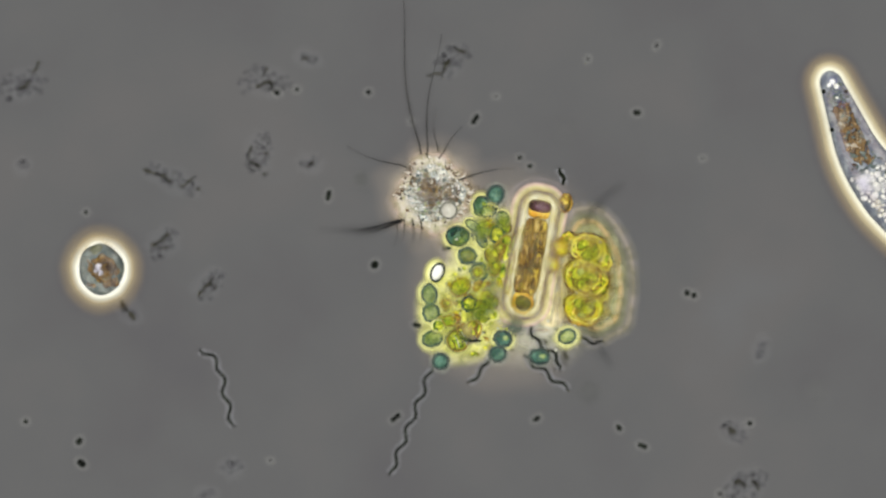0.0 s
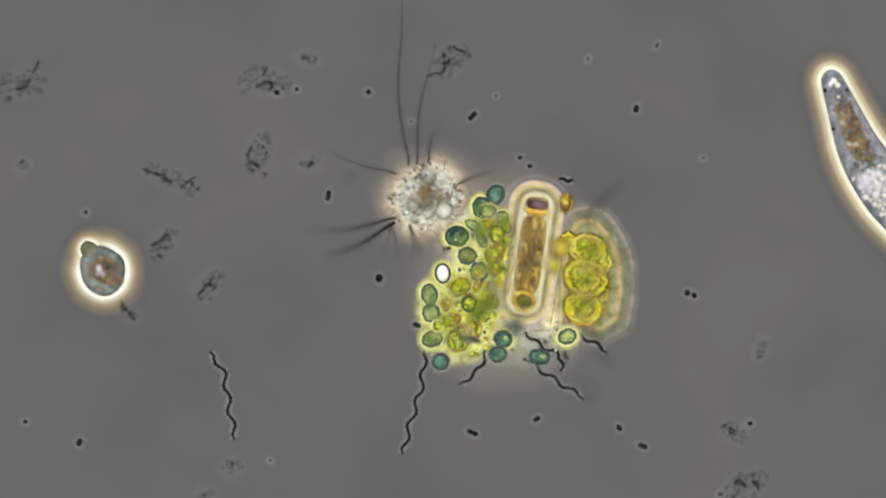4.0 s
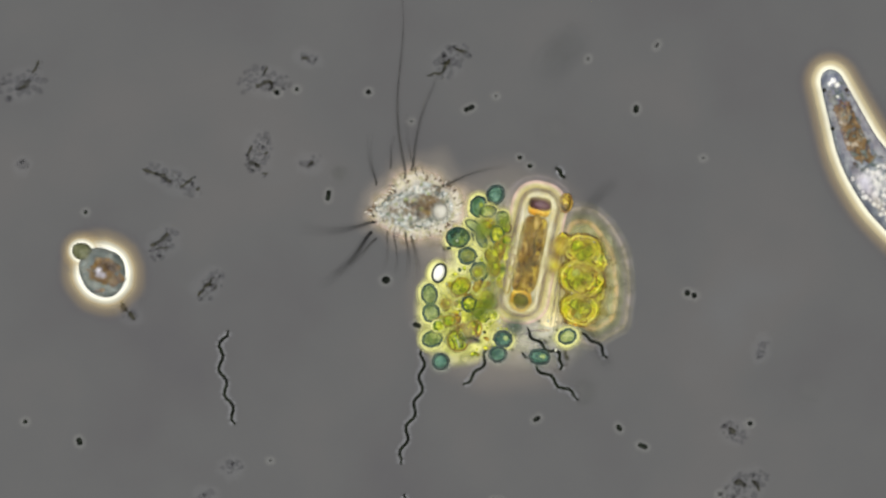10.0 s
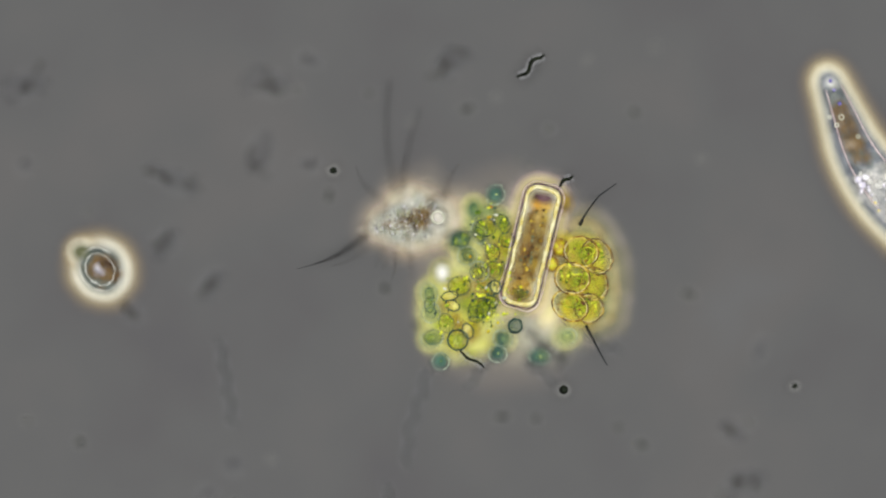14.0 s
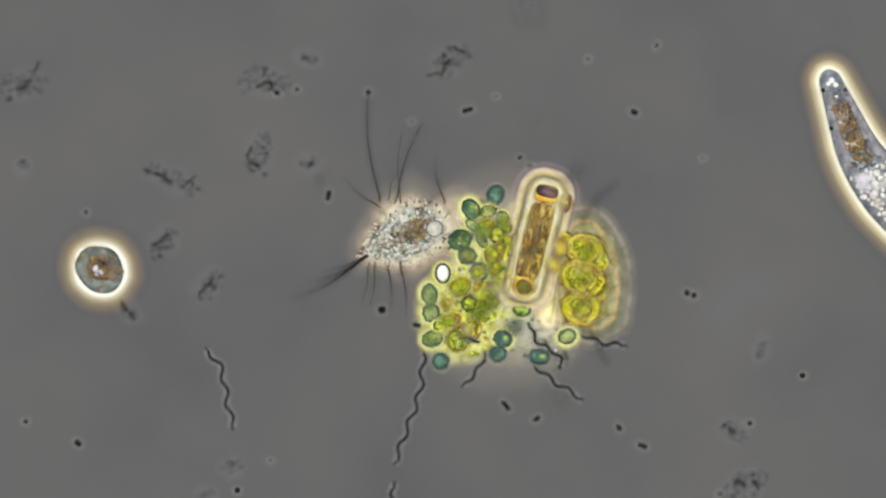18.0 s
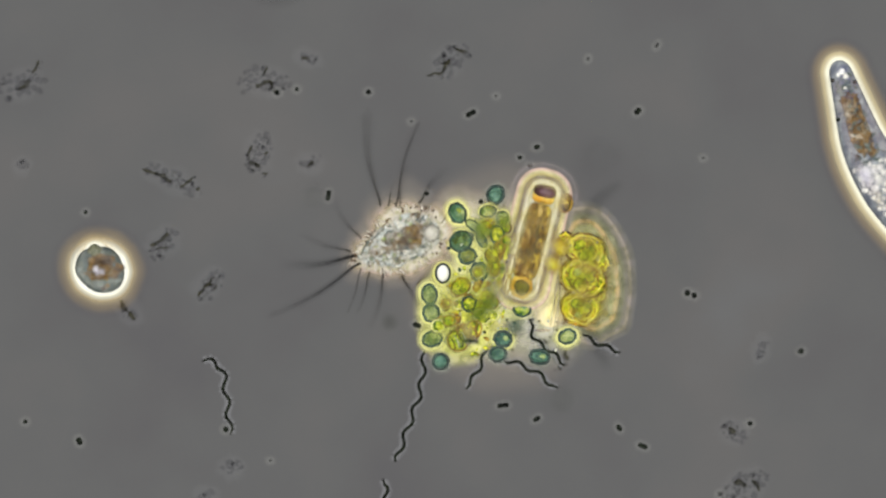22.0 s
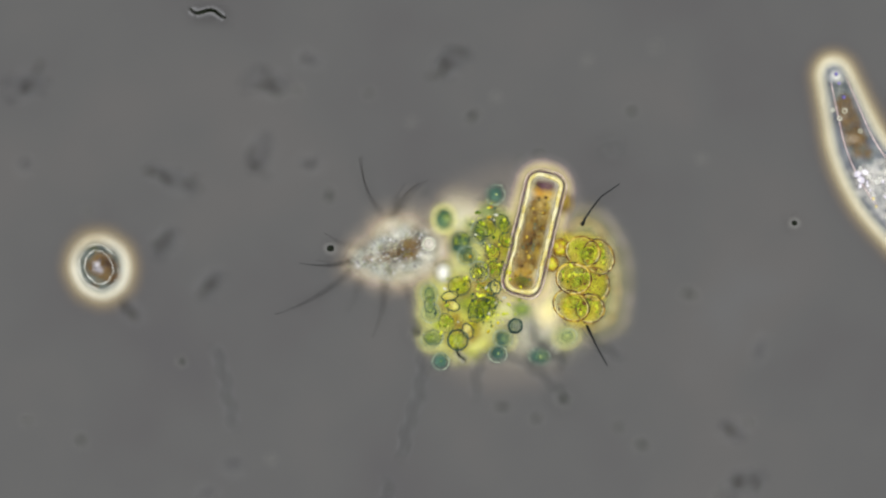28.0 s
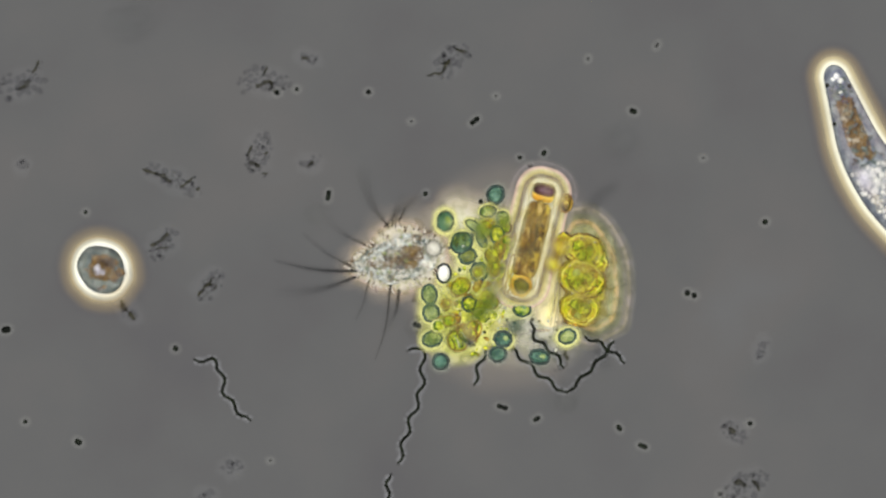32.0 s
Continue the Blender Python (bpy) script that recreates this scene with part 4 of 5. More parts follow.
def bristle(rows, thick, label="long dark stiff bristle", bend=0.05, fold=0.0):
    """rows: seconds, base and tip in the plan. It leans out of the plan where it looks shorter; fold: where its end folds back."""
    rows = [(t, bx, by, tx, ty, math.hypot(tx - bx, ty - by)) for t, bx, by, tx, ty in rows]
    whole = max(r[5] for r in rows)
    long = fold or whole
    n = 12

    def rad(q):
        return max(thick * 0.5 * max(0.0, 1 - q / whole) ** 0.8, 0.45)

    def bow(q):
        return bend * long * math.sin(math.pi * q / long)
    pts = [(-16, 0, -3)] + [(long * i / n, bow(long * i / n), 0) for i in range(n + 1)]
    ob = part("bristle", tube(bmesh.new(), pts, [rad(0)] + [rad(long * i / n) for i in range(n + 1)], 6), TUFT if thick > 4.4 else HAIR, ciliate, label)
    if fold:
        rest = whole - fold
        end = part("bristle_end", tube(bmesh.new(), [(rest * i / n, -bow(max(0, long - rest * i / n)), 0) for i in range(n + 1)], [rad(long + rest * i / n) for i in range(n + 1)], 6), HAIR, ob)
        MOVES.append((end, [(t, pose(fold * U, 0, 1.2 * U, 0, 0, w)) for t, w in ((0, 0), (11.05, 0), (11.3, -60), (11.55, -120), (11.8, -180), (32, -180))]))
    out = []
    for t, bx, by, tx, ty, d in rows:
        cx, cy = centre(t)
        out.append((t, pose((bx - cx) * U, (cy - by) * U, 4 * U) @ pose(0, 0, 0, 0, 0, math.degrees(math.atan2(by - ty, tx - bx)))
                    @ pose(0, 0, 0, 0, -math.degrees(math.acos(min(1, d / long))) * (0.8 if fold else 0.75), 0)))
    MOVES.append((ob, out))


bristle([(0, 743, 258, 706, 5), (3, 728, 268, 702, -10), (6.5, 716, 295, 700, -30), (10, 717, 300, 702, -30), (11, 703, 300, 702, 0), (12, 700, 310, 696, 124), (14, 696, 325, 690, 140), (15.5, 690, 340, 668, 190), (17, 672, 342, 652, 160), (19, 671, 345, 655, 185),
         (20, 674, 358, 660, 200), (23, 670, 352, 648, 238), (25, 675, 372, 645, 282), (28.5, 675, 382, 650, 320), (30, 675, 388, 640, 325), (31, 684, 388, 668, 328), (32, 685, 398, 660, 342)], 3.8, fold=186)
bristle([(0, 757, 260, 775, 60), (3, 745, 268, 768, 75), (6.5, 728, 295, 756, 110), (9, 738, 290, 770, 150), (11, 728, 300, 762, 175), (12, 722, 310, 752, 172), (14, 715, 330, 745, 192), (17, 704, 345, 745, 225), (20, 705, 346, 748, 212), (23, 704, 355, 738, 228),
         (25, 706, 358, 745, 318), (28.5, 690, 385, 715, 350), (30, 675, 388, 702, 343), (31, 684, 386, 718, 366), (32, 685, 398, 720, 371)], 3.4, fold=142)
bristle([(0, 708, 292, 620, 262), (3, 695, 297, 590, 272), (6.5, 672, 322, 630, 262), (10, 665, 318, 658, 260), (11, 660, 345, 641, 288), (13, 662, 350, 650, 325), (17, 678, 340, 637, 312), (20, 634, 414, 602, 365), (23, 640, 420, 610, 390),
         (25, 650, 430, 600, 438), (30, 630, 440, 600, 418), (32, 640, 430, 600, 402)], 3.0)
bristle([(0, 702, 391, 590, 403), (3, 692, 389, 560, 405), (6.5, 682, 384, 553, 404), (10, 656, 394, 572, 402), (11, 660, 405, 595, 398), (13, 650, 412, 560, 455), (17, 645, 450, 572, 491), (20, 645, 460, 490, 550), (23, 618, 478, 485, 556),
         (25, 622, 476, 482, 560), (30, 615, 484, 505, 535), (31, 615, 490, 500, 528), (32, 625, 492, 530, 510)], 4.6)
bristle([(0, 702, 394, 655, 401), (3, 692, 397, 605, 432), (6.5, 676, 403, 583, 470), (10, 650, 419, 588, 486), (11, 654, 429, 573, 487), (13, 645, 418, 560, 458), (17, 648, 451, 590, 485), (20, 636, 454, 545, 466), (23, 615, 455, 520, 466),
         (25, 655, 455, 520, 470), (28.5, 640, 456, 560, 462), (30, 630, 450, 485, 466), (31, 638, 467, 480, 461), (32, 643, 479, 488, 461)], 6.0)
bristle([(0, 700, 396, 650, 403), (3, 690, 400, 620, 425), (6.5, 684, 404, 598, 476), (10, 658, 429, 606, 472), (11, 655, 444, 588, 487), (13, 650, 440, 622, 455), (17, 650, 455, 600, 484), (20, 628, 440, 578, 423), (23, 608, 447, 548, 424),
         (25, 640, 452, 590, 448), (30, 632, 462, 575, 464), (31, 640, 440, 598, 410), (32, 622, 471, 545, 418)], 3.0)
bristle([(0, 816, 318, 905, 300), (3, 815, 325, 890, 303), (6.5, 805, 325, 890, 303), (9, 800, 328, 880, 300), (11, 797, 332, 900, 305), (14, 790, 345, 800, 320), (17, 790, 345, 779, 292), (20, 775, 360, 768, 322), (23, 728, 352, 762, 328), (25, 708, 358, 748, 320), (32, 710, 385, 722, 370)], 3.6)
bristle([(0, 775, 262, 772, 220), (3, 763, 272, 770, 245), (6.5, 752, 300, 768, 258), (10, 735, 300, 722, 215), (11, 728, 300, 718, 225), (13, 720, 340, 722, 318), (17, 707, 345, 710, 235), (20, 714, 350, 717, 280), (23, 705, 365, 712, 332), (32, 700, 400, 706, 380)], 2.4)
bristle([(0, 786, 268, 818, 224), (3, 780, 272, 792, 238), (6.5, 690, 300, 686, 262), (11, 700, 300, 706, 262), (14, 705, 330, 706, 300), (17, 690, 345, 695, 322), (20, 690, 345, 698, 320), (32, 695, 395, 700, 375)], 2.4, "short thin bristle on the upper side")
bristle([(0, 745, 390, 742, 412), (6.5, 722, 408, 728, 455), (10, 718, 420, 720, 480), (11, 728, 428, 742, 496), (13, 725, 432, 728, 452), (17, 711, 462, 717, 550), (20, 710, 490, 722, 535), (23, 718, 500, 736, 540), (25, 722, 500, 736, 540), (30, 700, 498, 705, 545), (32, 704, 520, 692, 565)], 3.6, "dark bristle below the body")
bristle([(0, 730, 390, 728, 408), (6.5, 730, 408, 746, 450), (10, 728, 422, 735, 486), (11, 708, 436, 714, 486), (13, 700, 430, 700, 450), (17, 690, 466, 690, 520), (20, 678, 484, 682, 556), (23, 680, 495, 655, 562), (25, 690, 508, 668, 578), (30, 668, 506, 654, 584), (31, 679, 512, 664, 594), (32, 689, 520, 664, 636)], 3.8, "dark bristle below the body")
bristle([(0, 715, 392, 712, 410), (3, 695, 402, 706, 440), (6.5, 702, 406, 690, 440), (10, 698, 422, 700, 472), (11, 690, 432, 695, 480), (13, 690, 430, 688, 450), (17, 665, 470, 660, 520), (20, 657, 484, 645, 548), (23, 648, 498, 630, 550), (25, 657, 512, 645, 566), (30, 690, 506, 680, 562), (31, 698, 514, 680, 582), (32, 706, 524, 695, 562)], 2.8, "dark bristle below the body")
bristle([(0, 702, 396, 700, 412), (6.5, 690, 405, 680, 435), (10, 685, 420, 682, 462), (11, 680, 432, 676, 478), (13, 680, 430, 676, 446), (17, 655, 470, 650, 505), (20, 642, 482, 624, 550), (23, 632, 492, 612, 548), (25, 640, 500, 618, 552), (30, 630, 498, 612, 545), (32, 650, 506, 632, 560)], 2.2, "thin dark bristle below the body")


# ---- the grey cell with a lobe ----
amoeba = thing("flagellate", 180, 478, 30, 0, "grey-green rounded flagellate with a brown core and bright halo", "flagellate")
part("cell_body", blob(bmesh.new(), (0, 0, 0), (39, 44, 27), lump=0.12, grain=1.1, seed=4, level=5), GREY, amoeba, "smooth grey-green body")
part("core", blob(bmesh.new(), (1, -4, 12), (29, 31, 20), lump=0.45, grain=2.2, seed=2, level=5), CORE, amoeba, "brown grainy core")
grains("grain_layer", 25, 28, 39, 150, BROWN, 2.4, amoeba, 3, "dark brown granules")
grains("outer_grain_layer", 28, 31, 34, 60, BROWN, 2.0, amoeba, 6, "scattered brown granules")
grains("amber_grain_layer", 24, 26, 40, 26, OCHRE, 2.0, amoeba, 8, "amber granules")
for x, y, a, b, w, e in ((-4, 5, 6, 5, 30, 1), (-1, -6, 4, 5, 10, 3), (-9, -2, 3, 3, 0, 5)):
    part("crystal", blob(bmesh.new(), (x, y, 38), (a, b, 3), w, lump=0.5, seed=e), CRYSTAL, amoeba, "bright white crystal")
envelope = part("envelope", blob(bmesh.new(), (0, 0, 30), (36, 43, 80), lump=0.05, level=4), GLASSY, amoeba, "clear added shell that carries the floating rings")
for a, b, r, z in ((24, 30, 1.8, 94), (33, 40, 1.2, 80)):
    part("pale_fold", ring(bmesh.new(), a, b, r, z, wob=3.0), FOCUSMARK, envelope, "pale line hung at the upper focus")
grains("top_dark_grain_layer", 12, 14, 104, 12, DUSK, 2.0, envelope, 12, "dark granules hung at the upper focus")
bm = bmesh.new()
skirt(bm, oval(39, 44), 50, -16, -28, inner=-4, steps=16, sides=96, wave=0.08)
part("sheath", bm, TANHALO, amoeba, "white to tan halo round the cell")
lobe = part("lobe", blob(bmesh.new(), (0, 0, 0), (15, 18, 14), lump=0.12, level=4), LOBE, amoeba, "rounded lobe reaching out of the body")
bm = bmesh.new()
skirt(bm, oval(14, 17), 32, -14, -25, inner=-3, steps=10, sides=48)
part("sheath", bm, TANHALO, lobe)
MOVES.append((amoeba, [(t, pose(*spot(x, y, 30), 0, 0, w)) for t, x, y, w in
              [(0, 179, 477, 6), (1, 179, 476, 8), (3, 182, 478, 14), (6, 182, 481, 28), (10, 182, 482, 30), (14, 176, 477, 34), (17, 177, 477, 42), (19, 176, 477, 48), (21, 178, 476, 62), (23, 178, 478, 40),
               (25, 178, 477, 20), (28.5, 174, 473, 20), (30, 179, 476, 30), (32, 180, 477, 40)]]))
MOVES.append((lobe, [(t, pose(x * U, y * U, 8 * U, 0, 0, w)) for t, x, y, w in
              [(0, -4, 27, 0), (1, -5, 28, 0), (3, -8, 36, 20), (6, -12, 48, 40), (10, -13, 50, 45), (14, -11, 44, 45), (17, -4, 28, 20), (19, 2, 26, 10), (21, 20, 18, -20), (23, 14, 26, -10), (25, 8, 28, 0), (28.5, 0, 20, 0), (32, -2, -20, 0)]]))


# ---- the long grey organism that reaches in from the side ----
def long_one():
    ob = thing("long_flagellate", 1470, 127, 40, 0, "long grey tapering organism with brown gut and white grains", "flagellate")
    n = 40

    def axis(u):
        return Vector((129 * u + 300 * max(0.0, u - 0.3) ** 2, -20 - 330 * u, 0))

    def width(u):
        return 20 + 52 * u - 30 * max(0.0, u - 0.6)

    def cap(u):
        """Rounds off both ends."""
        near, far = min(1, max(0, (u + 0.06) * 360 / 20)), min(1, max(0, (1.2 - u) * 360 / 60))
        return math.sqrt(max(0, 1 - (1 - near) ** 2)) * math.sqrt(max(0, 1 - (1 - far) ** 2))

    def body(bm, k, z, u0, u1, flat):
        rings = []
        for i in range(n + 1):
            u = u0 + (u1 - u0) * (i / n) ** 1.5
            p, d = axis(u), (axis(u + 0.01) - axis(u)).normalized()
            side = Vector((-d.y, d.x, 0))
            w = max(width(u) * k * (cap(u) if k == 1 else math.sqrt(max(0.01, 1 - abs(2 * i / n - 1) ** 5))), 0.5)
            rings.append([bm.verts.new((p + side * math.cos(a) * w + Vector((0, 0, z + math.sin(a) * w * flat))) * U)
                          for a in (math.tau * s / 24 for s in range(24))])
        for q, w in zip(rings, rings[1:]):
            for s in range(24):
                bm.faces.new((q[s], w[s], w[(s + 1) % 24], q[(s + 1) % 24]))
        bm.faces.new(rings[0])
        bm.faces.new(rings[-1][::-1])
        return bm

    def back(u, w):
        """Height of the upper side, w from the axis."""
        return -10 + 0.45 * math.sqrt(max(0, width(u) ** 2 - w * w))

    part("body", body(bmesh.new(), 1.0, -10, -0.06, 1.2, 0.45), PALE, ob, "smooth grey-blue outer body")
    part("gut", body(bmesh.new(), 0.55, 1, 0.10, 0.46, 0.5), GUT, ob, "brown grainy gut")
    rnd = random.Random(5)
    bm, bw, bd = bmesh.new(), bmesh.new(), bmesh.new()
    laid = []
    for i in range(1600):
        u = rnd.uniform(0.47, 1.0)
        p, w = axis(u), width(u) * rnd.uniform(-0.85, 0.85)
        q, r = (p.x + w * 0.9, p.y + w * 0.4), rnd.uniform(3.5, 7.5)
        if all(math.hypot(q[0] - e[0], q[1] - e[1]) > (r + e[2]) * 0.88 for e in laid):
            laid.append((*q, r))
            blob(bw, (*q, back(u, w) + 3), (r * rnd.uniform(0.7, 1.3), r, 6), rnd.uniform(0, 180), lump=0.2, seed=i, level=2)
    tagged(part("storage_grain", bw, STORE, ob, "heap of pale storage grains"), kind="stuff")
    for i in range(170):
        u = rnd.uniform(0.03, 0.52)
        gut = 0.12 < u < 0.44 and i % 3
        p, w = axis(u), width(u) * rnd.uniform(-0.4, 0.4) * (1 if gut else 1.5)
        k = 1.35 if gut else 1.0
        blob(bd if gut else bm, (p.x + w, p.y + w * 0.6, back(u, w) + 4), (rnd.uniform(2, 5) * k, rnd.uniform(1.5, 4) * k, 3), rnd.uniform(0, 180), lump=0.4, seed=i, level=2)
    tagged(part("pale_mass", bm, GREY, ob, "greyish grains round the gut"), kind="stuff")
    tagged(part("gut_mass", bd, BROWN, ob, "brown grains of the gut"), kind="stuff")
    for mat, count, label in ((FOCUSMARK, 60, "bright grains hung at the upper focus"), (GOLD, 12, "golden grains hung at the upper focus"), (CRYSTAL, 30, "lilac grains hung at the upper focus")):
        bm = bmesh.new()
        for i in range(count):
            u = rnd.uniform(0.47, 1.0)
            p, w, r = axis(u), width(u) * rnd.uniform(-0.8, 0.8), rnd.uniform(2.5, 7)
            blob(bm, (p.x + w * 0.9, p.y + w * 0.4, 102 - abs(w) * 0.2), (r * rnd.uniform(0.8, 1.7), r, 4), rnd.uniform(0, 180), lump=0.3, seed=i, level=2)
        tagged(part("top_grain", bm, mat, ob, label), kind="stuff")
    for side in (-1, 1):
        pts = []
        for i in range(16):
            u = 0.03 + 0.6 * i / 15
            p, d = axis(u), (axis(u + 0.01) - axis(u)).normalized()
            pts.append((p.x - d.y * side * width(u) * 0.66, p.y + d.x * side * width(u) * 0.66, 96))
        part("pale_fold", tube(bmesh.new(), pts, [0.8] + [2.0] * 14 + [0.8], 8), LIP, ob, "pale line hung at the upper focus")
    for x, y, r in ((-1, -20, 6), (5, -36, 5), (15, -60, 6)):
        part("violet_drop", blob(bmesh.new(), (x, y, 100), (r * 0.6, r * 0.6, 3), lump=0.2, level=2), VIOLET, ob, "small violet drop")
    for x, y, r in ((18, -84, 6), (48, -118, 4.5), (-3, -84, 4), (10, -98, 5)):
        part("clear_drop", ring(bmesh.new(), r * 0.7, r * 0.7, 0.9, 98, cx=x, cy=y, n=24), SAP, ob, "small clear drop")
    for x, y, r in ((2, -14, 6), (-4, -20, 4), (9, -22, 5), (16, -60, 4.5), (10, -42, 3)):
        part("oil_drop", blob(bmesh.new(), (x, y - 5, 3), (r, r, r * 0.7), level=2), WHITE, ob, "tiny bright oil drop")
    for x, y in ((-13, -36), (26, -36), (2, -104), (30, -160)):
        part("dark_spot", blob(bmesh.new(), (x, y, -3), (4, 4, 4), level=2), BLACK, ob, "small dark spot")

    def edge(w):
        q = (w / math.tau) % 1.0
        k = abs(q * 2 - 1) ** 1.5     # 0 at the tip, 1 at the far end
        s = 1 if q > 0.5 else -1
        u = -0.06 + 1.25 * k
        p, d = axis(u), (axis(u + 0.01) - axis(u)).normalized()
        end = cap(u)
        return (p.x + d.y * s * width(u) * end, p.y - d.x * s * width(u) * end)
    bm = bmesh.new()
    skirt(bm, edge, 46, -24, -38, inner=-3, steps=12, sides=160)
    part("sheath", bm, BROAD, ob, "broad white to tan halo round the body")
    return ob


tall = long_one()
MOVES.append((tall, [(t, pose(*spot(x, y, 40), 0, 0, w)) for t, x, y, w in
              [(0, 1471, 126, 0), (6, 1473, 124, 0), (12, 1471, 124, 0), (17, 1471, 123, 0), (19, 1468, 124, 0), (21, 1467, 124, 0), (21.6, 1478, 114, -2), (22.3, 1492, 106, -5), (23, 1490, 105, -5), (25.5, 1488, 105, -5),
               (27.5, 1484, 110, -4), (29.5, 1478, 114, -3), (30, 1480, 113, -3), (32, 1478, 116, -2)]]))


# ---- rods and cocci ----
def rod(x, y, long, thick, turn, z=5, label="tiny dark rod-shaped bacterium", twin=False, mat=None):
    ob = thing("bacterium", x, y, z, turn, label, "bacterium", "bacteria on the slide")
    n = 12
    xs = [-math.cos(math.pi * i / n) * long / 2 for i in range(n + 1)]
    flat = max(long / 2 - thick, 0)
    rad = [max(thick * math.sqrt(max(0.0, 1 - (max(0, abs(q) - flat) / thick) ** 2)), 0.4) * (0.7 if twin and i == n // 2 else 1) for i, q in enumerate(xs)]
    pts = [(q, 0, 0) for q in xs]
    part("rod", tube(bmesh.new(), pts, rad, 8), mat or BLACK, ob)
    bm = bmesh.new()
    skirt(bm, oval(long / 2 + 1, thick), 10, 0, -3, inner=-1, steps=5, sides=24)
    part("sheath", bm, DIM, ob)
    return ob


STILL = [(1217, 519, 9, 5.5, 0), (1229, 523, 9, 5, 0), (652, 163, 9, 4.5, 20), (525, 158, 7, 3.5, 0), (490, 164, 9, 4.5, 0), (151, 376, 7, 3.5, 0), (44, 747, 8, 3.8, 0),
         (581, 346, 19, 4.2, 80), (1096, 758, 13, 4.2, -60), (1138, 790, 18, 4.2, -22), (950, 742, 14, 4, 30), (738, 576, 16, 4.5, -20), (920, 279, 8, 3.6, 0),
         (938, 294, 9, 3.8, 0), (1328, 750, 9, 4, 0)]
for x, y, a, b, w in STILL:
    rod(x, y, a, b, w)
for x, y, a, b, w in [(1163, 80, 11, 3, 60), (1041, 104, 8, 2.6, 70), (728, 215, 6, 2.4, 0), (878, 170, 6, 2.4, 0), (1275, 875, 10, 4, 0), (478, 816, 6, 2.2, 0), (787, 440, 10, 4, 60), (1245, 280, 6, 2.4, 0)]:
    rod(x, y, a, b, w, label="very small dark bacterium", mat=SPECK)


def roam(rows, long, thick, label="dark rod-shaped bacterium swimming", twin=False):
    ob = rod(rows[0][1], rows[0][2], long, thick, 0, rows[0][3], label, twin)
    MOVES.append((ob, [(t, pose(*spot(x, y, z), 0, 0, w)) for t, x, y, z, w in rows]))


roam([(0, 663, 469, 9, 60), (1, 658, 478, 9, 25), (2, 669, 486, 12, 40), (3, 671, 489, 9, 65), (6, 669, 503, 9, 120), (7, 667, 506, 12, 90), (8, 671, 499, 9, 60), (9, 678, 496, 9, 0), (10, 683, 496, 9, 10),
      (11, 681, 500, 9, 20), (12, 680, 497, 9, 40), (14, 681, 511, 9, 20), (17, 683, 543, 9, 30), (19, 665, 551, 9, 10), (20, 661, 551, 10, 0), (21, 658, 544, 9, 30), (22, 690, 570, 150, 40), (25, 735, 590, 240, 40), (32, 738, 577, 240, 30)], 15, 6.5)
roam([(0, 1128, 199, 6, 0), (1, 1123, 194, 6, -60), (2, 1129, 196, 6, 30), (3, 1126, 192, 6, 80), (7, 1128, 197, 6, 20), (9, 1128, 194, 6, 70), (10, 1126, 193, 6, 80), (11, 1122, 199, 6, -20), (14, 1126, 198, 6, -30), (17, 1123, 195, 6, -60),
      (19, 1123, 202, 6, 0), (20, 1124, 194, 6, -70), (21, 1129, 195, 6, 70), (23, 1129, 198, 6, 0), (25, 1122, 198, 6, -15), (30, 1121, 195, 6, -35), (32, 1121, 197, 6, -20)], 14, 5.2, twin=True)
roam([(0, 841, 211, 6, 55), (2, 838, 207, 6, 50), (6, 835, 203, 6, 42), (9, 832, 194, 6, 28), (11, 829, 191, 6, 20), (17, 827, 193, 6, 15), (20, 831, 199, 6, 20), (23, 834, 201, 6, 32), (25, 835, 201, 6, 35), (32, 840, 214, 6, 38)], 20, 4.4, twin=True)
roam([(0, 139, 782, 6, 60), (2, 140, 784, 6, -40), (3, 140, 783, 6, 80), (7, 140, 786, 6, -20), (9, 138, 786, 6, -35), (10, 140, 782, 6, -70), (17, 136, 786, 6, -40), (20, 139, 783, 6, -50), (25, 140, 781, 6, -80), (32, 138, 783, 6, -30)], 14, 5.5, twin=True)
roam([(0, 143, 821, 9, -40), (1, 78, 808, 9, 30), (1.6, 20, 800, 9, 0), (3, -60, 790, 9, 0), (26, -70, 600, 9, 0), (29, -20, 596, 9, 40), (30, 15, 590, 9, 85), (32, 10, 584, 9, 10)], 17, 6)
roam([(0, 640, 318, 170, 0), (3, 624, 320, 170, 20), (6, 612, 301, 170, 40), (9, 608, 308, 170, 60), (11, 595, 308, 130, 40), (14, 590, 302, 125, 10), (17, 567, 320, 180, -20), (19, 565, 317, 180, 0), (20, 560, 330, 180, 0), (22, 560, 350, 240, 0), (26.5, 580, 430, 240, 0), (28, 585, 440, 143, 0),
      (29.3, 585, 441, 146, -20), (30, 585, 430, 240, 0), (32, 560, 380, 240, 0)], 13, 5.6)
roam([(0, 1440, 690, 260, 0), (10, 1430, 690, 260, 0), (12, 1411, 685, 125, 0), (13, 1399, 685, 120, 0), (14, 1408, 684, 110, 20), (17, 1421, 667, 70, 10), (20, 1416, 652, 55, 0), (21, 1418, 633, 55, 0), (24, 1380, 520, 60, 0), (25, 1327, 412, 60, 0), (28, 1406, 395, 140, 0), (30, 1380, 390, 50, 0), (32, 1354, 393, 30, 20)], 10, 4.6)
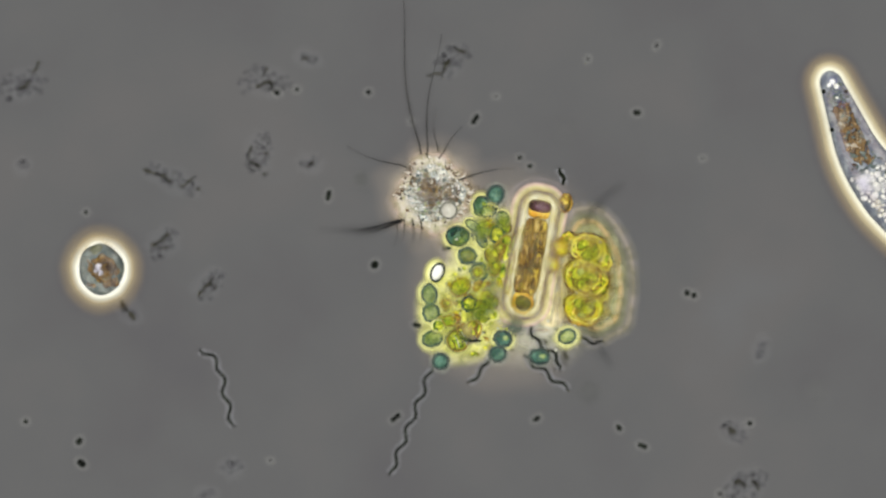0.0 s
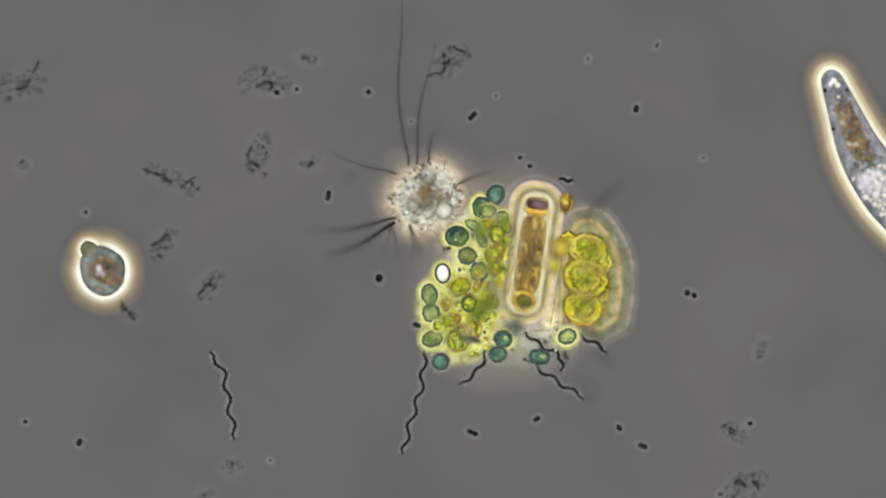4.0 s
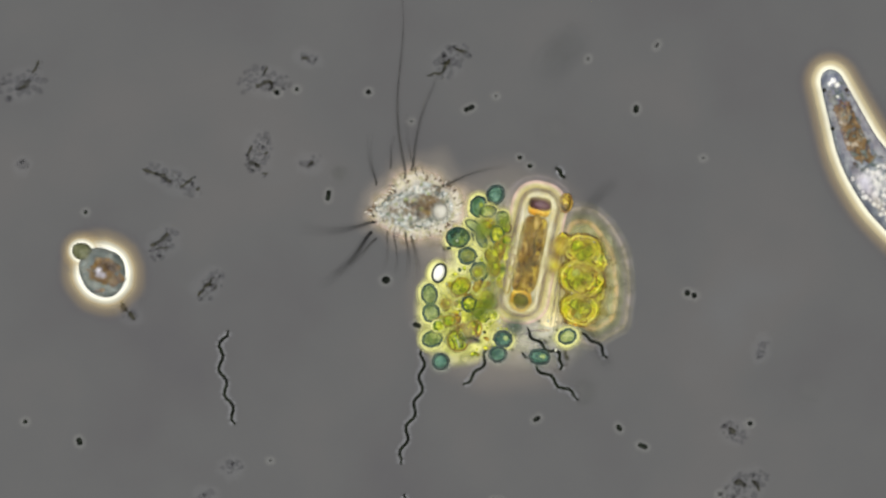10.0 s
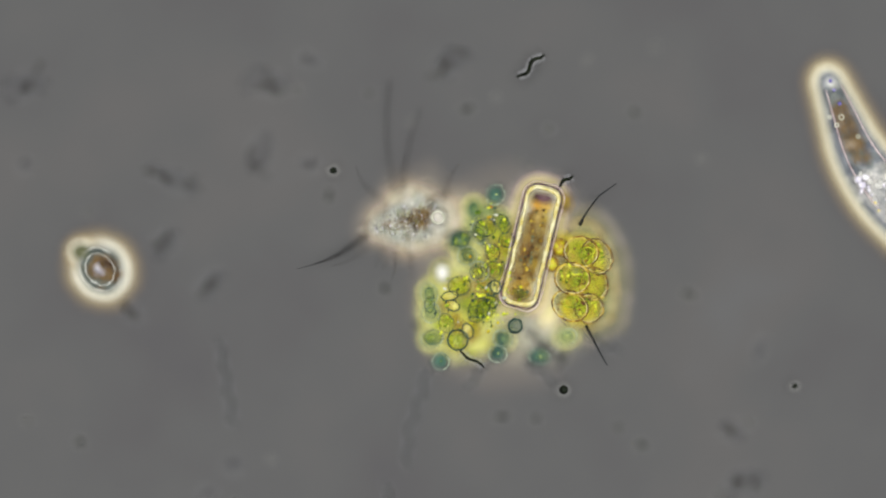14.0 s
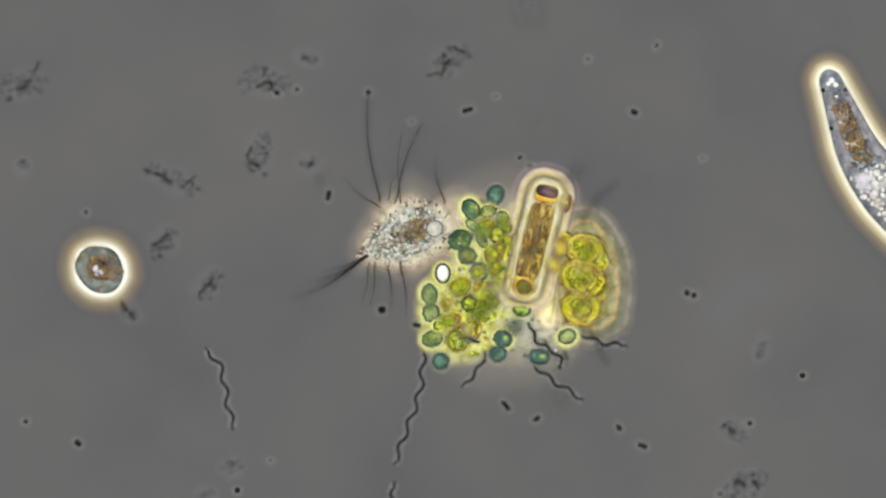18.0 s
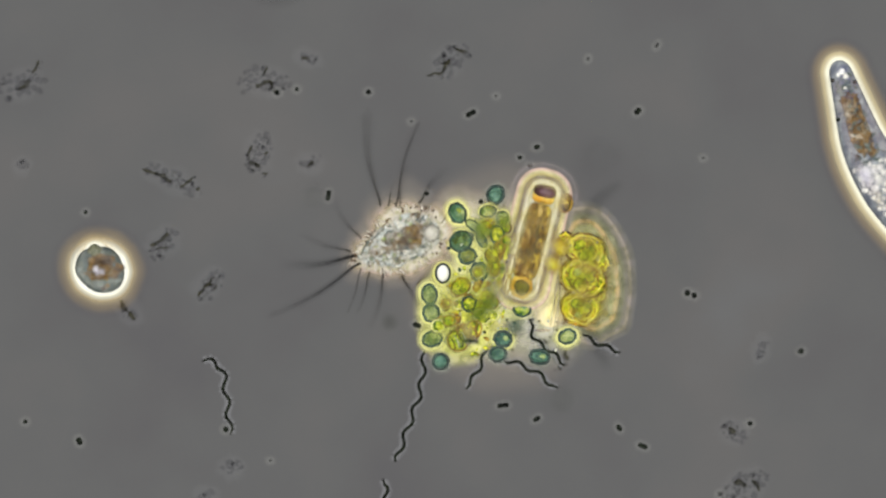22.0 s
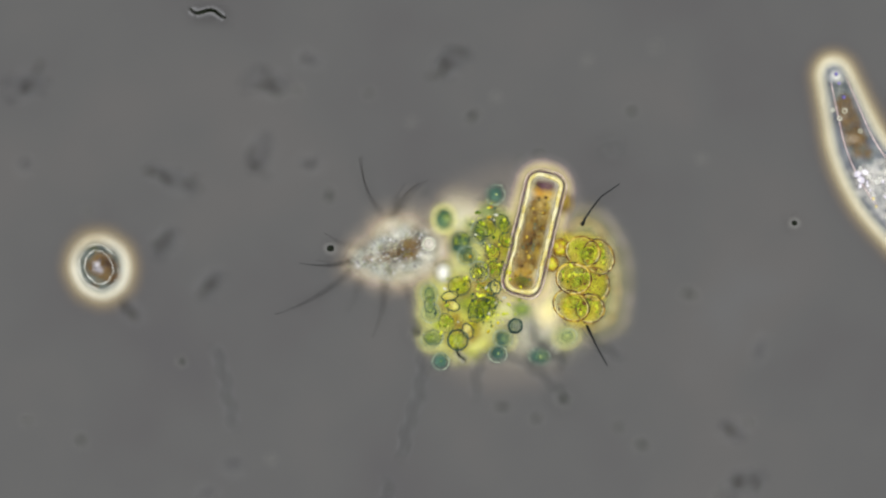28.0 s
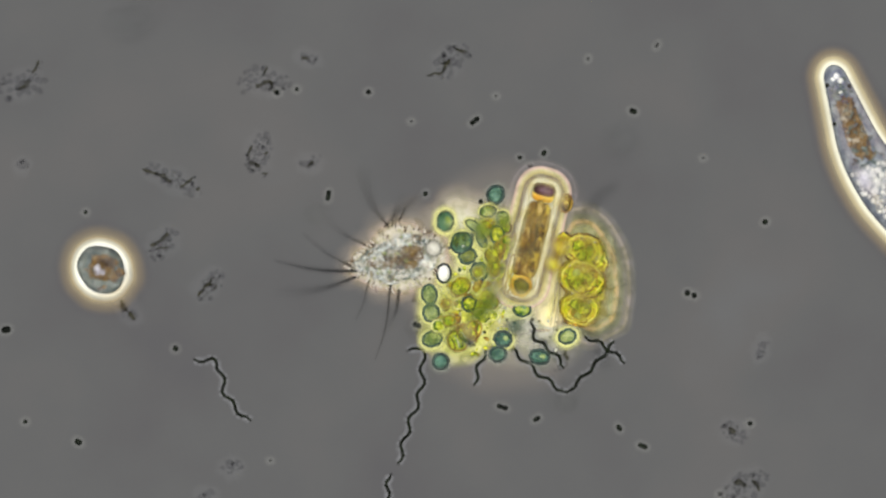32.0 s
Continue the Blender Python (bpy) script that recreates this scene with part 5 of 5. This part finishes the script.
roam([(0, 420, 900, 40, 0), (15, 415, 890, 40, 0), (17, 419, 872, 40, 0), (19, 422, 866, 40, 10), (20, 429, 862, 40, 10), (21, 437, 866, 40, 0), (22, 400, 760, 40, 0), (23, 337, 673, 40, 0), (25, 325, 646, 40, 0), (29, 318, 640, 60, 0), (30, 315, 638, 45, 0), (32, 311, 617, 40, 0)], 9, 5)
roam([(0, 700, 740, 6, 40), (1, 778, 714, 6, 55), (2, 851, 681, 6, 0), (3, 837, 767, 6, -30), (6, 836, 764, 6, 0), (9, 870, 900, 6, 0), (14, 890, 740, 6, 0), (17, 899, 716, 6, -60), (19, 892, 722, 6, -40), (20, 893, 719, 6, -85), (21, 890, 717, 6, -10), (23, 891, 720, 6, 8), (25, 892, 721, 6, 5), (30, 889, 722, 6, -15), (32, 889, 721, 6, -18)], 21, 4.2, twin=True)
roam([(0, 1000, 230, 260, 0), (18, 960, 230, 260, 0), (21, 952, 258, 20, -50), (23, 950, 263, 14, 70), (25, 953, 279, 14, -40), (30, 958, 268, 14, 80), (32, 963, 271, 14, 60)], 11, 4)
roam([(0, 760, 320, 260, 0), (18, 756, 335, 260, 0), (21, 755, 343, 14, 0), (25, 754, 342, 14, 10), (32, 753, 343, 14, 60)], 9, 4)
roam([(0, 1040, 690, 260, 0), (10, 1030, 690, 260, 0), (12, 1009, 688, 146, 0), (13, 1001, 691, 146, 0), (14.5, 996, 690, 140, 0), (16.5, 990, 700, 260, 0), (32, 1000, 705, 260, 0)], 16, 8)
drop = rod(852, 357, 8, 4.5, 0, 20, "tiny clear droplet beside a teal cell")
MOVES.append((drop, [(0, pose(*spot(852, 357, 8))), (32, pose(*spot(851, 357, 8)))]))


# ---- flocs of debris ----
def floc(x, y, w, h, turn, n, seed, bars):
    """A scalloped film with dark strands in it. bars: strands as points of the plan, the thickness last."""
    ob = thing("debris_floc", x, y, 0, 0, "wispy dark grey floc of debris stuck to the slide", "debris", "debris on the slide")
    rnd = random.Random(seed)
    bm = bmesh.new()
    skirt(bm, oval(w * 0.42, h * 0.45, turn), 16, 1.6, 0.8, inner=-min(w, h) * 0.4, steps=8, sides=40, wave=0.6, seed=seed)
    part("floc_halo", bm, FLOCHALO, ob, "pale halo painted round the debris")
    count = max(2, n // 6)
    co, si = math.cos(radians(turn)), math.sin(radians(turn))
    lobes = []
    for i in range(count):
        p, q = ((i + 0.5) / count - 0.5) * w * 0.85, rnd.gauss(0, h * 0.16)
        lobes.append((p * co - q * si, p * si + q * co, rnd.uniform(0.2, 0.36) * h))
    bm = bmesh.new()
    for i in range(n // 5):
        cx, cy, q = rnd.choice(lobes)
        a = rnd.uniform(0, math.tau)
        cx, cy, a, swing, long = cx + q * math.cos(a), cy + q * math.sin(a), a + rnd.choice((1.5, -1.5)) + rnd.gauss(0, 0.5), rnd.gauss(0, 0.3), rnd.uniform(1.4, 2.8)
        pts = []
        for j in range(5):
            pts.append((cx, cy, 2.5 + rnd.uniform(0, 2)))
            cx, cy, a = cx + long * math.cos(a), cy + long * math.sin(a), a + swing + rnd.gauss(0, 0.5)
        tube(bm, pts, [3.2 * rnd.uniform(0.4, 1.2) for _ in pts], 5)
    tagged(part("fibre", bm, HAZY, ob, "fine grey fibres"), kind="stuff")
    for *line, thick in bars:
        pts, fat = [], []
        for (x0, y0), (x1, y1) in zip(line, line[1:]):
            for j in range(4):
                pts.append((x0 + (x1 - x0) * j / 4 - x + rnd.gauss(0, 0.8), y - y0 - (y1 - y0) * j / 4 + rnd.gauss(0, 0.8), 4))
        pts.append((line[-1][0] - x, y - line[-1][1], 4))
        fat = [thick * 0.84 * rnd.uniform(0.55, 1.25) * (0.5 if j in (0, len(pts) - 1) else 1) for j in range(len(pts))]
        part("strand", tube(bmesh.new(), pts, fat, 7), CRUMB, ob, "dark olive strand")
        bm = bmesh.new()
        for j in range(2):
            p, g = rnd.choice(pts), rnd.uniform(1.2, 2.4)
            blob(bm, (p[0] + rnd.gauss(0, 5), p[1] + rnd.gauss(0, 5), 2.5), (g * 1.4, g, 1.2), rnd.uniform(0, 180), lump=0.6, grain=2, seed=seed + j, level=2)
        tagged(part("strand_crumb", bm, FILM, ob, "grey crumbs beside the strand"), kind="stuff")
    bm = bmesh.new()
    laid = []
    for j in range(160):
        cx, cy, q = rnd.choice(lobes)
        a, e, g = rnd.uniform(0, math.tau), rnd.uniform(0.2, 1.5) * q, rnd.uniform(2.5, 6.5) if w > 50 else rnd.uniform(2, 4)
        cx, cy = cx + e * math.cos(a), cy + e * math.sin(a)
        if all(math.hypot(cx - l[0], cy - l[1]) > (g + l[2]) * 0.9 for l in laid):
            laid.append((cx, cy, g))
            blob(bm, (cx, cy, 1.4), (g * 1.15, g, 1.2), rnd.uniform(0, 180), lump=0.5, grain=3, seed=seed + j, level=2)
    tagged(part("debris_film", bm, FILM, ob, "thin grey translucent film"), kind="stuff")


FLOCS = [(40, 148, 70, 44, 30, 26, [[(30, 158), (42, 153), (52, 141), 5], [(57, 128), (62, 121), (69, 107), 3]]),
         (470, 145, 74, 44, 0, 30, [[(453, 153), (464, 149), (478, 142), 4.4], [(478, 142), (481, 153), 3.4], [(473, 118), (465, 131), 2.6], [(484, 160), (490, 166), 4]]),
         (795, 108, 70, 40, 50, 30, [[(756, 133), (780, 131), (788, 118), (796, 105), 3.2], [(780, 112), (794, 110), 4], [(804, 85), (816, 90), (828, 92), 3]]),
         (457, 270, 70, 38, 85, 26, [[(447, 258), (439, 271), (440, 283), 2.8], [(442, 286), (451, 291), (460, 294), 4.6], [(464, 308), (474, 307), 2.4], [(466, 272), (475, 270), 2.2]]),
         (304, 318, 108, 30, -22, 34, [[(252, 299), (266, 305), (280, 309), 3], [(280, 309), (292, 314), (303, 323), 5], [(318, 332), (332, 322), (344, 312), 3], [(346, 338), (353, 331), 3]]),
         (287, 430, 60, 36, 40, 22, [[(266, 435), (282, 427), (298, 413), 4.2], [(278, 440), (296, 438), 2.2]]),
         (367, 503, 60, 32, 55, 22, [[(350, 524), (360, 511), (378, 492), 3], [(362, 502), (374, 505), 4.4], [(376, 512), (384, 505), 2.4]]),
         (548, 290, 36, 28, 20, 12, [[(543, 294), (554, 286), 4.2]]),
         (228, 550, 46, 22, -55, 14, [[(213, 531), (217, 540), (223, 552), 4.8], [(227, 553), (238, 566), 4.2]]),
         (1318, 860, 84, 50, 20, 30, [[(1298, 857), (1309, 852), (1320, 862), 6.4], [(1332, 850), (1342, 860), (1344, 870), 4]]),
         (1300, 763, 44, 34, 0, 14, [[(1290, 758), (1296, 763), (1300, 769), 6.5]]), (545, 103, 40, 16, -10, 10, [[(534, 103), (548, 104), 2.4]]), (410, 828, 34, 24, 0, 12, []), (1347, 618, 44, 16, 80, 12, []),
         (38, 293, 20, 18, 0, 8, []), (365, 876, 30, 14, 0, 6, []), (997, 632, 30, 18, 60, 8, [[(1000, 620), (1004, 636), 3], [(988, 648), (992, 656), 3]])]
for i, (x, y, w, h, a, n, bars) in enumerate(FLOCS):
    floc(x, y, w, h, a, n, 100 + i * 7, bars)


# ---- spiral bacteria, in short stiff pieces ----
def spiral(keys, z, pieces, amp=5.0, wave=46.0, thick=2.8, spin=0.35, step=0.5, label="dark wavy spiral bacterium", mat=None):
    """keys: seconds and the axis of the coil from head to tail, as points of the plan; heights may follow as a third number."""
    ob = thing("spirillum", 784, 441, 0, 0, label, "spiral bacterium", "spiral bacteria")
    made = []
    ts = [k[0] for k in keys]
    grid = [k * step for k in range(int(32 / step) + 1)]

    def at(t):
        pts = []
        for j in range(len(keys[0][1])):
            pts.append([float(np.interp(t, ts, [k[1][j][c] if c < len(k[1][j]) else z for k in keys])) for c in range(3)])
        pts = np.array(pts)
        d = np.r_[0, np.cumsum(np.linalg.norm(np.diff(pts, axis=0), axis=1))]
        s = np.linspace(0, d[-1], 6 * pieces + 1)
        line = np.stack([np.interp(s, d, pts[:, c]) for c in range(3)], 1)
        k = max(3, len(s) // 6)
        for c in range(2):
            pad = np.r_[2 * line[0, c] - line[k:0:-1, c], line[:, c], 2 * line[-1, c] - line[-2:-k - 2:-1, c]]
            line[:, c] = np.convolve(pad, np.ones(2 * k + 1) / (2 * k + 1), "same")[k:-k]
        g = np.gradient(line[:, :2], axis=0)
        g /= np.linalg.norm(g, axis=1)[:, None] + 1e-9
        ph = 2 * np.pi * (s / wave - spin * t) + len(keys)
        grow = np.minimum(1, np.minimum(s, d[-1] - s) / 14 + 0.35)
        line[:, 0] += -g[:, 1] * np.sin(ph) * amp * grow
        line[:, 1] += g[:, 0] * np.sin(ph) * amp * grow
        line[:, 2] += np.cos(ph) * amp * 0.5 * grow
        return line[::6]

    lines = [(t, at(t)) for t in grid]
    mean = sum(np.linalg.norm(np.diff(l, axis=0), axis=1).mean() for _, l in lines) / len(lines)
    for i in range(pieces):
        r = thick * (0.55 + 0.45 * min(1, min(i + 1, pieces - i) / 2.5))
        half = mean * 0.62
        bm = bmesh.new()
        tube(bm, [(-half - r * 0.7, 0, 0), (-half, 0, 0), (0, 0, 0), (half, 0, 0), (half + r * 0.7, 0, 0)], [r * 0.45, r, r, r, r * 0.45], 7)
        seg = part("coil_piece", bm, mat or WORM, ob)
        bm = bmesh.new()
        uv = bm.loops.layers.uv.new("UVMap")
        for side in (1, -1):
            for u0, u1 in ((0, 0.25), (0.25, 0.5), (0.5, 0.75), (0.75, 1)):
                y0, y1 = side * (r * 0.5 + 9 * u0), side * (r * 0.5 + 9 * u1)
                f = bm.faces.new([bm.verts.new(Vector(p) * U) for p in ((-mean * 0.5, y0, -3), (mean * 0.5, y0, -3), (mean * 0.5, y1, -3 - u1), (-mean * 0.5, y1, -3 - u1))])
                for lp, u in zip(f.loops, (u0, u0, u1, u1)):
                    lp[uv].uv = (u, 0.5)
        part("fringe", bm, FRINGE, seg, "faint pale halo beside the coil")
        rows = []
        for t, l in lines:
            m, d = (l[i] + l[i + 1]) / 2, l[i + 1] - l[i]
            rows.append((t, pose((m[0] - 784) * U, (441 - m[1]) * U, m[2] * U, 0, -math.degrees(math.atan2(d[2], math.hypot(d[0], d[1]))), math.degrees(math.atan2(-d[1], d[0])))))
        MOVES.append((seg, rows))


spiral([(0, [(355, 620), (388, 642), (396, 695), (412, 755)]), (1, [(364, 616), (392, 648), (398, 700), (408, 770)]), (2, [(378, 614), (394, 655), (404, 715), (424, 772)]), (3, [(370, 630), (395, 648), (404, 715), (412, 775)]),
        (6, [(375, 616), (396, 660), (405, 715), (423, 780)]), (7, [(378, 604), (394, 650), (404, 705), (410, 768)]), (9, [(375, 600), (394, 650), (402, 700), (412, 755)]), (10, [(402, 586), (386, 620), (396, 680), (416, 750)]),
        (11, [(391, 594), (388, 635), (400, 690), (412, 758)]), (14, [(385, 605), (395, 650), (402, 700), (412, 755)]), (17, [(367, 607), (393, 650), (400, 700), (412, 757)]), (19, [(362, 632), (392, 648), (398, 700), (412, 760)]),
        (20, [(367, 630), (392, 650), (403, 710), (413, 778)]), (21, [(370, 645), (390, 636), (398, 690), (410, 762)]), (23, [(350, 632), (394, 645), (402, 705), (405, 772)]), (25, [(382, 600), (390, 645), (400, 700), (412, 758)]),
        (29, [(375, 625), (395, 665), (402, 715), (415, 760)]), (30, [(362, 612), (390, 645), (402, 700), (404, 772)]), (31, [(360, 630), (392, 650), (400, 700), (410, 760)]), (32, [(344, 637), (388, 636), (397, 705), (441, 745)])], 9, 22, label="dark free-swimming spiral bacterium")
spiral([(0, [(764, 650), (744, 705), (716, 775), (690, 840)]), (1, [(750, 622), (748, 690), (722, 760), (702, 822)]), (2, [(763, 645), (744, 705), (718, 770), (686, 820)]), (3, [(752, 622), (746, 690), (728, 740), (714, 796)]),
        (6, [(752, 620), (746, 690), (724, 755), (711, 815)]), (7, [(757, 632), (744, 700), (716, 775), (687, 825)]), (9, [(748, 618), (746, 690), (724, 750), (712, 813)]), (10, [(747, 620), (746, 690), (722, 755), (708, 820)]), (11, [(750, 620), (746, 690), (718, 765), (718, 815)]),
        (14, [(758, 655), (744, 705), (720, 770), (722, 830)]), (17, [(748, 620), (746, 690), (722, 755), (697, 820)]), (20, [(752, 622), (746, 690), (722, 755), (700, 822)]), (21, [(752, 628), (746, 690), (720, 765), (690, 824)]),
        (23, [(750, 620), (746, 690), (724, 750), (711, 808)]), (25, [(752, 622), (746, 690), (722, 750), (711, 813)]), (30, [(748, 618), (746, 690), (722, 755), (709, 814)]), (32, [(748, 620), (748, 690), (722, 755), (705, 820)])], 9, 28, label="long dark spiral bacterium fixed to the clump")
spiral([(0, [(866, 628), (858, 652), (830, 678)]), (1, [(864, 618), (850, 652), (826, 702)]), (2, [(866, 622), (852, 658), (820, 678)]), (3, [(862, 618), (850, 655), (812, 675)]), (6, [(862, 618), (846, 655), (820, 692)]), (7, [(862, 620), (848, 655), (816, 695)]),
        (9, [(862, 618), (850, 655), (820, 676)]), (11, [(864, 618), (850, 655), (822, 684)]), (14, [(864, 640), (845, 665), (825, 690)]), (17, [(862, 618), (848, 655), (808, 684)]), (20, [(862, 618), (848, 650), (842, 685)]), (21, [(862, 618), (850, 655), (823, 674)]),
        (23, [(862, 618), (844, 655), (828, 698)]), (25, [(862, 618), (850, 650), (838, 688)]), (30, [(862, 612), (838, 665), (848, 720)]), (32, [(862, 618), (848, 645), (840, 680)])], 9, 12, amp=4, wave=40, label="short dark spiral bacterium fixed to the clump")
spiral([(0, [(928, 632), (965, 660), (1005, 690)]), (1, [(932, 638), (968, 660), (1008, 705)]), (3, [(930, 635), (970, 665), (1040, 705)]), (6, [(928, 635), (960, 658), (1015, 703)]), (7, [(922, 620), (950, 655), (1002, 694)]), (9, [(926, 630), (962, 660), (1028, 706)]),
        (11, [(926, 620), (958, 658), (1018, 706)]), (14, [(930, 640), (960, 660), (985, 680)]), (17, [(920, 610), (955, 660), (1000, 692)]), (19, [(938, 648), (985, 680), (1062, 722)]), (20, [(918, 650), (975, 672), (1050, 722)]), (21, [(870, 645), (925, 650), (972, 668)]),
        (23, [(905, 625), (955, 655), (996, 706)]), (25, [(890, 645), (945, 652), (1010, 710)]), (30, [(900, 612), (950, 655), (1006, 710)]), (31, [(900, 615), (960, 670), (1010, 700)]), (32, [(900, 612), (962, 670), (1002, 696)])], 9, 16, amp=4.5, wave=42, label="dark wavy bacterium at the foot of the clump")
spiral([(0, [(1012, 600), (1040, 604), (1066, 606)]), (3, [(1030, 592), (1055, 608), (1085, 630)]), (6, [(1015, 595), (1035, 600), (1046, 606)]), (9, [(1028, 592), (1055, 606), (1084, 622)]), (10, [(1030, 592), (1052, 602), (1074, 632)]), (11, [(1020, 592), (1042, 604), (1068, 608)]),
        (14, [(1040, 596), (1070, 612), (1100, 622)]), (17, [(1022, 588), (1062, 610), (1108, 612)]), (20, [(1028, 594), (1070, 606), (1112, 610)]), (21, [(1030, 592), (1055, 606), (1090, 624)]), (23, [(1036, 596), (1066, 614), (1102, 622)]), (25, [(1036, 596), (1066, 616), (1102, 624)]),
        (30, [(1036, 596), (1070, 616), (1104, 640)]), (32, [(1036, 596), (1072, 614), (1106, 642)])], 9, 11, amp=4, wave=38, label="dark wavy bacterium at the foot of the colony")
spiral([(0, [(938, 575), (948, 606), (992, 635), (990, 655)]), (3, [(930, 590), (955, 612), (998, 632), (992, 656)]), (17, [(936, 575), (950, 608), (1000, 632), (990, 650)]), (20, [(938, 565), (942, 600), (985, 630), (998, 645)]), (32, [(940, 570), (944, 600), (985, 628), (998, 650)])], 16, 16, amp=4, wave=36, spin=0.2,
       label="dark wavy bacterium under the diatom")
spiral([(0, [(992, 300, 34), (996, 325, 34)]), (1, [(963, 294, 34), (970, 322, 34)]), (2, [(978, 324, 34), (1012, 306, 34)]), (3, [(996, 322, 20), (1016, 318, 20)]), (7, [(985, 306, 34), (998, 318, 34)]), (10, [(985, 300, 34), (998, 312, 34)]), (11, [(985, 308, 60), (1006, 288, 60)]), (11.5, [(992, 325, 128), (998, 290, 128)]), (13, [(990, 332, 128), (1002, 284, 128)]),
        (14, [(988, 332, 128), (1012, 312, 128)]), (16.5, [(990, 330, 128), (1020, 300, 128)]), (18, [(1000, 320, 170), (1030, 300, 170)]), (20, [(1040, 290, 300), (1070, 280, 300)]), (32, [(1080, 260, 300), (1110, 250, 300)])], 128, 6, amp=4, wave=34, thick=3.4, label="short dark bacterium on top of the diatom")
spiral([(0, [(710, 900), (705, 960)]), (8, [(708, 880), (704, 940)]), (10, [(714, 876), (708, 940)]), (11, [(698, 866), (702, 930)]), (12, [(686, 866), (680, 920)]), (17, [(684, 842), (688, 890)]), (19, [(708, 870), (704, 920)]), (20, [(700, 842), (684, 886)]), (21, [(672, 846), (686, 884)]),
        (23, [(688, 858), (680, 900)]), (25, [(688, 855), (680, 900)]), (30, [(684, 846), (684, 900)]), (32, [(690, 842), (684, 884)])], 9, 7, amp=5, wave=40)
spiral([(0, [(1080, -120), (1060, -60)]), (5.5, [(1040, -60), (1020, -10)]), (7, [(1054, 10, 300), (1044, 75, 300)]), (9, [(1026, 15, 300), (1060, 60, 300)]), (10, [(1020, 64, 300), (965, 125, 300)]), (11, [(985, 95, 300), (940, 178, 190)]), (11.6, [(970, 120, 165), (930, 175, 160)]), (12, [(976, 132, 152), (928, 166, 150)]), (13, [(978, 78, 165), (946, 128, 148)]),
        (14, [(960, 98, 156), (918, 136, 150)]), (14.5, [(960, 90, 170), (940, 130, 150)]), (17, [(938, -5, 300), (928, 60, 300)]), (19, [(915, 10, 300), (962, 15, 300)]), (20, [(950, -10, 300), (970, 20, 300)]), (21, [(950, 80, 300), (915, 120, 300)]), (21.6, [(950, -30, 300), (930, -90, 300)]), (32, [(950, -90, 200), (900, -150, 200)])],
       160, 9, amp=5, wave=44, thick=3.4, label="dark spiral bacterium swimming high in the water")
spiral([(0, [(620, -60), (560, -90)]), (21.5, [(560, -60), (500, -90)]), (22.6, [(480, 30, 300), (420, 70, 300)]), (23, [(484, 45, 300), (425, 72, 300)]), (24, [(450, 60, 300), (400, 35, 300)]), (25, [(455, 20, 300), (400, 50, 300)]), (27.5, [(350, 10, 180), (400, 30, 170)]), (28, [(338, 16, 160), (398, 30, 156)]), (29, [(314, 16, 152), (398, 18, 152)]), (29.5, [(320, 12, 156), (400, 20, 156)]),
        (30, [(285, 10, 300), (340, 30, 300)]), (32, [(210, 50, 300), (258, 25, 300)])], 170, 11, amp=6, wave=60, thick=3.4, label="dark spiral bacterium swimming high in the water")
spiral([(0, [(930, 960), (915, 985), (900, 1010)]), (28.6, [(970, 930), (955, 960), (940, 990)]), (29.2, [(965, 870, 150), (952, 890, 150), (940, 910, 150)]), (29.5, [(970, 850, 150), (955, 875, 150), (940, 900, 150)]),
        (30, [(1022, 735, 110), (1000, 780, 110), (965, 825, 110)]), (30.2, [(1080, 596, 20), (1062, 628, 14), (1022, 690, 14)]), (30.4, [(1068, 558, 9), (1070, 605, 9), (1044, 656, 9)]), (30.6, [(1086, 552, 9), (1070, 606, 9), (1048, 662, 9)]),
        (30.8, [(1090, 560, 9), (1070, 612, 9), (1040, 686, 9)]), (31, [(1122, 556, 9), (1082, 604, 9), (1046, 664, 9)]), (31.2, [(1118, 590, 9), (1072, 618, 9), (1040, 680, 9)]), (31.4, [(1090, 580, 9), (1068, 624, 9), (1034, 696, 9)]),
        (31.8, [(1080, 602, 9), (1064, 626, 9), (1018, 706, 9)]), (32, [(1088, 605, 9), (1050, 650, 9), (1002, 697, 9)])], 9, 13, amp=3.5, wave=40, thick=3.2, step=0.2, label="dark spiral bacterium that swims up to the clump")
spiral([(0, [(792, 606), (776, 602), (764, 604)]), (30.4, [(792, 606), (776, 602), (764, 604)]), (31, [(748, 598), (712, 590), (699, 620)]), (31.4, [(750, 606), (730, 600), (708, 612)]), (32, [(756, 616), (738, 616), (722, 622)])],
       7, 8, amp=2.5, wave=50, thick=2.6, label="short dark bacterium that wriggles out of the clump")
spiral([(0, [(812, 600, 60), (830, 600, 60), (850, 604, 60)]), (11.8, [(812, 600, 60), (830, 600, 60), (850, 604, 60)]), (12.4, [(812, 625, 136), (818, 640, 136), (840, 644, 136)]), (13, [(812, 626, 138), (820, 640, 138), (855, 652, 138)]),
        (14, [(814, 622, 138), (834, 636, 138), (856, 650, 138)]), (15, [(812, 612, 100), (830, 610, 80), (850, 612, 80)]), (17, [(812, 600, 60), (830, 600, 60), (850, 604, 60)]), (27.5, [(812, 600, 60), (826, 606, 60), (840, 610, 60)]),
        (28.3, [(804, 625, 140), (806, 640, 140), (813, 655, 140)]), (29.4, [(806, 625, 140), (812, 640, 140), (822, 655, 140)]), (30, [(812, 600, 60), (826, 606, 60), (840, 610, 60)])],
       138, 7, amp=2.5, wave=44, thick=2.6, label="short dark bacterium on top of the clump")


# ---- what moves ----
def motions():
    for ob, rows in MOVES:
        rows = list(rows)
        if rows[-1][0] < 32:
            rows.append((32, rows[-1][1]))
        walk(ob, rows)


motions()
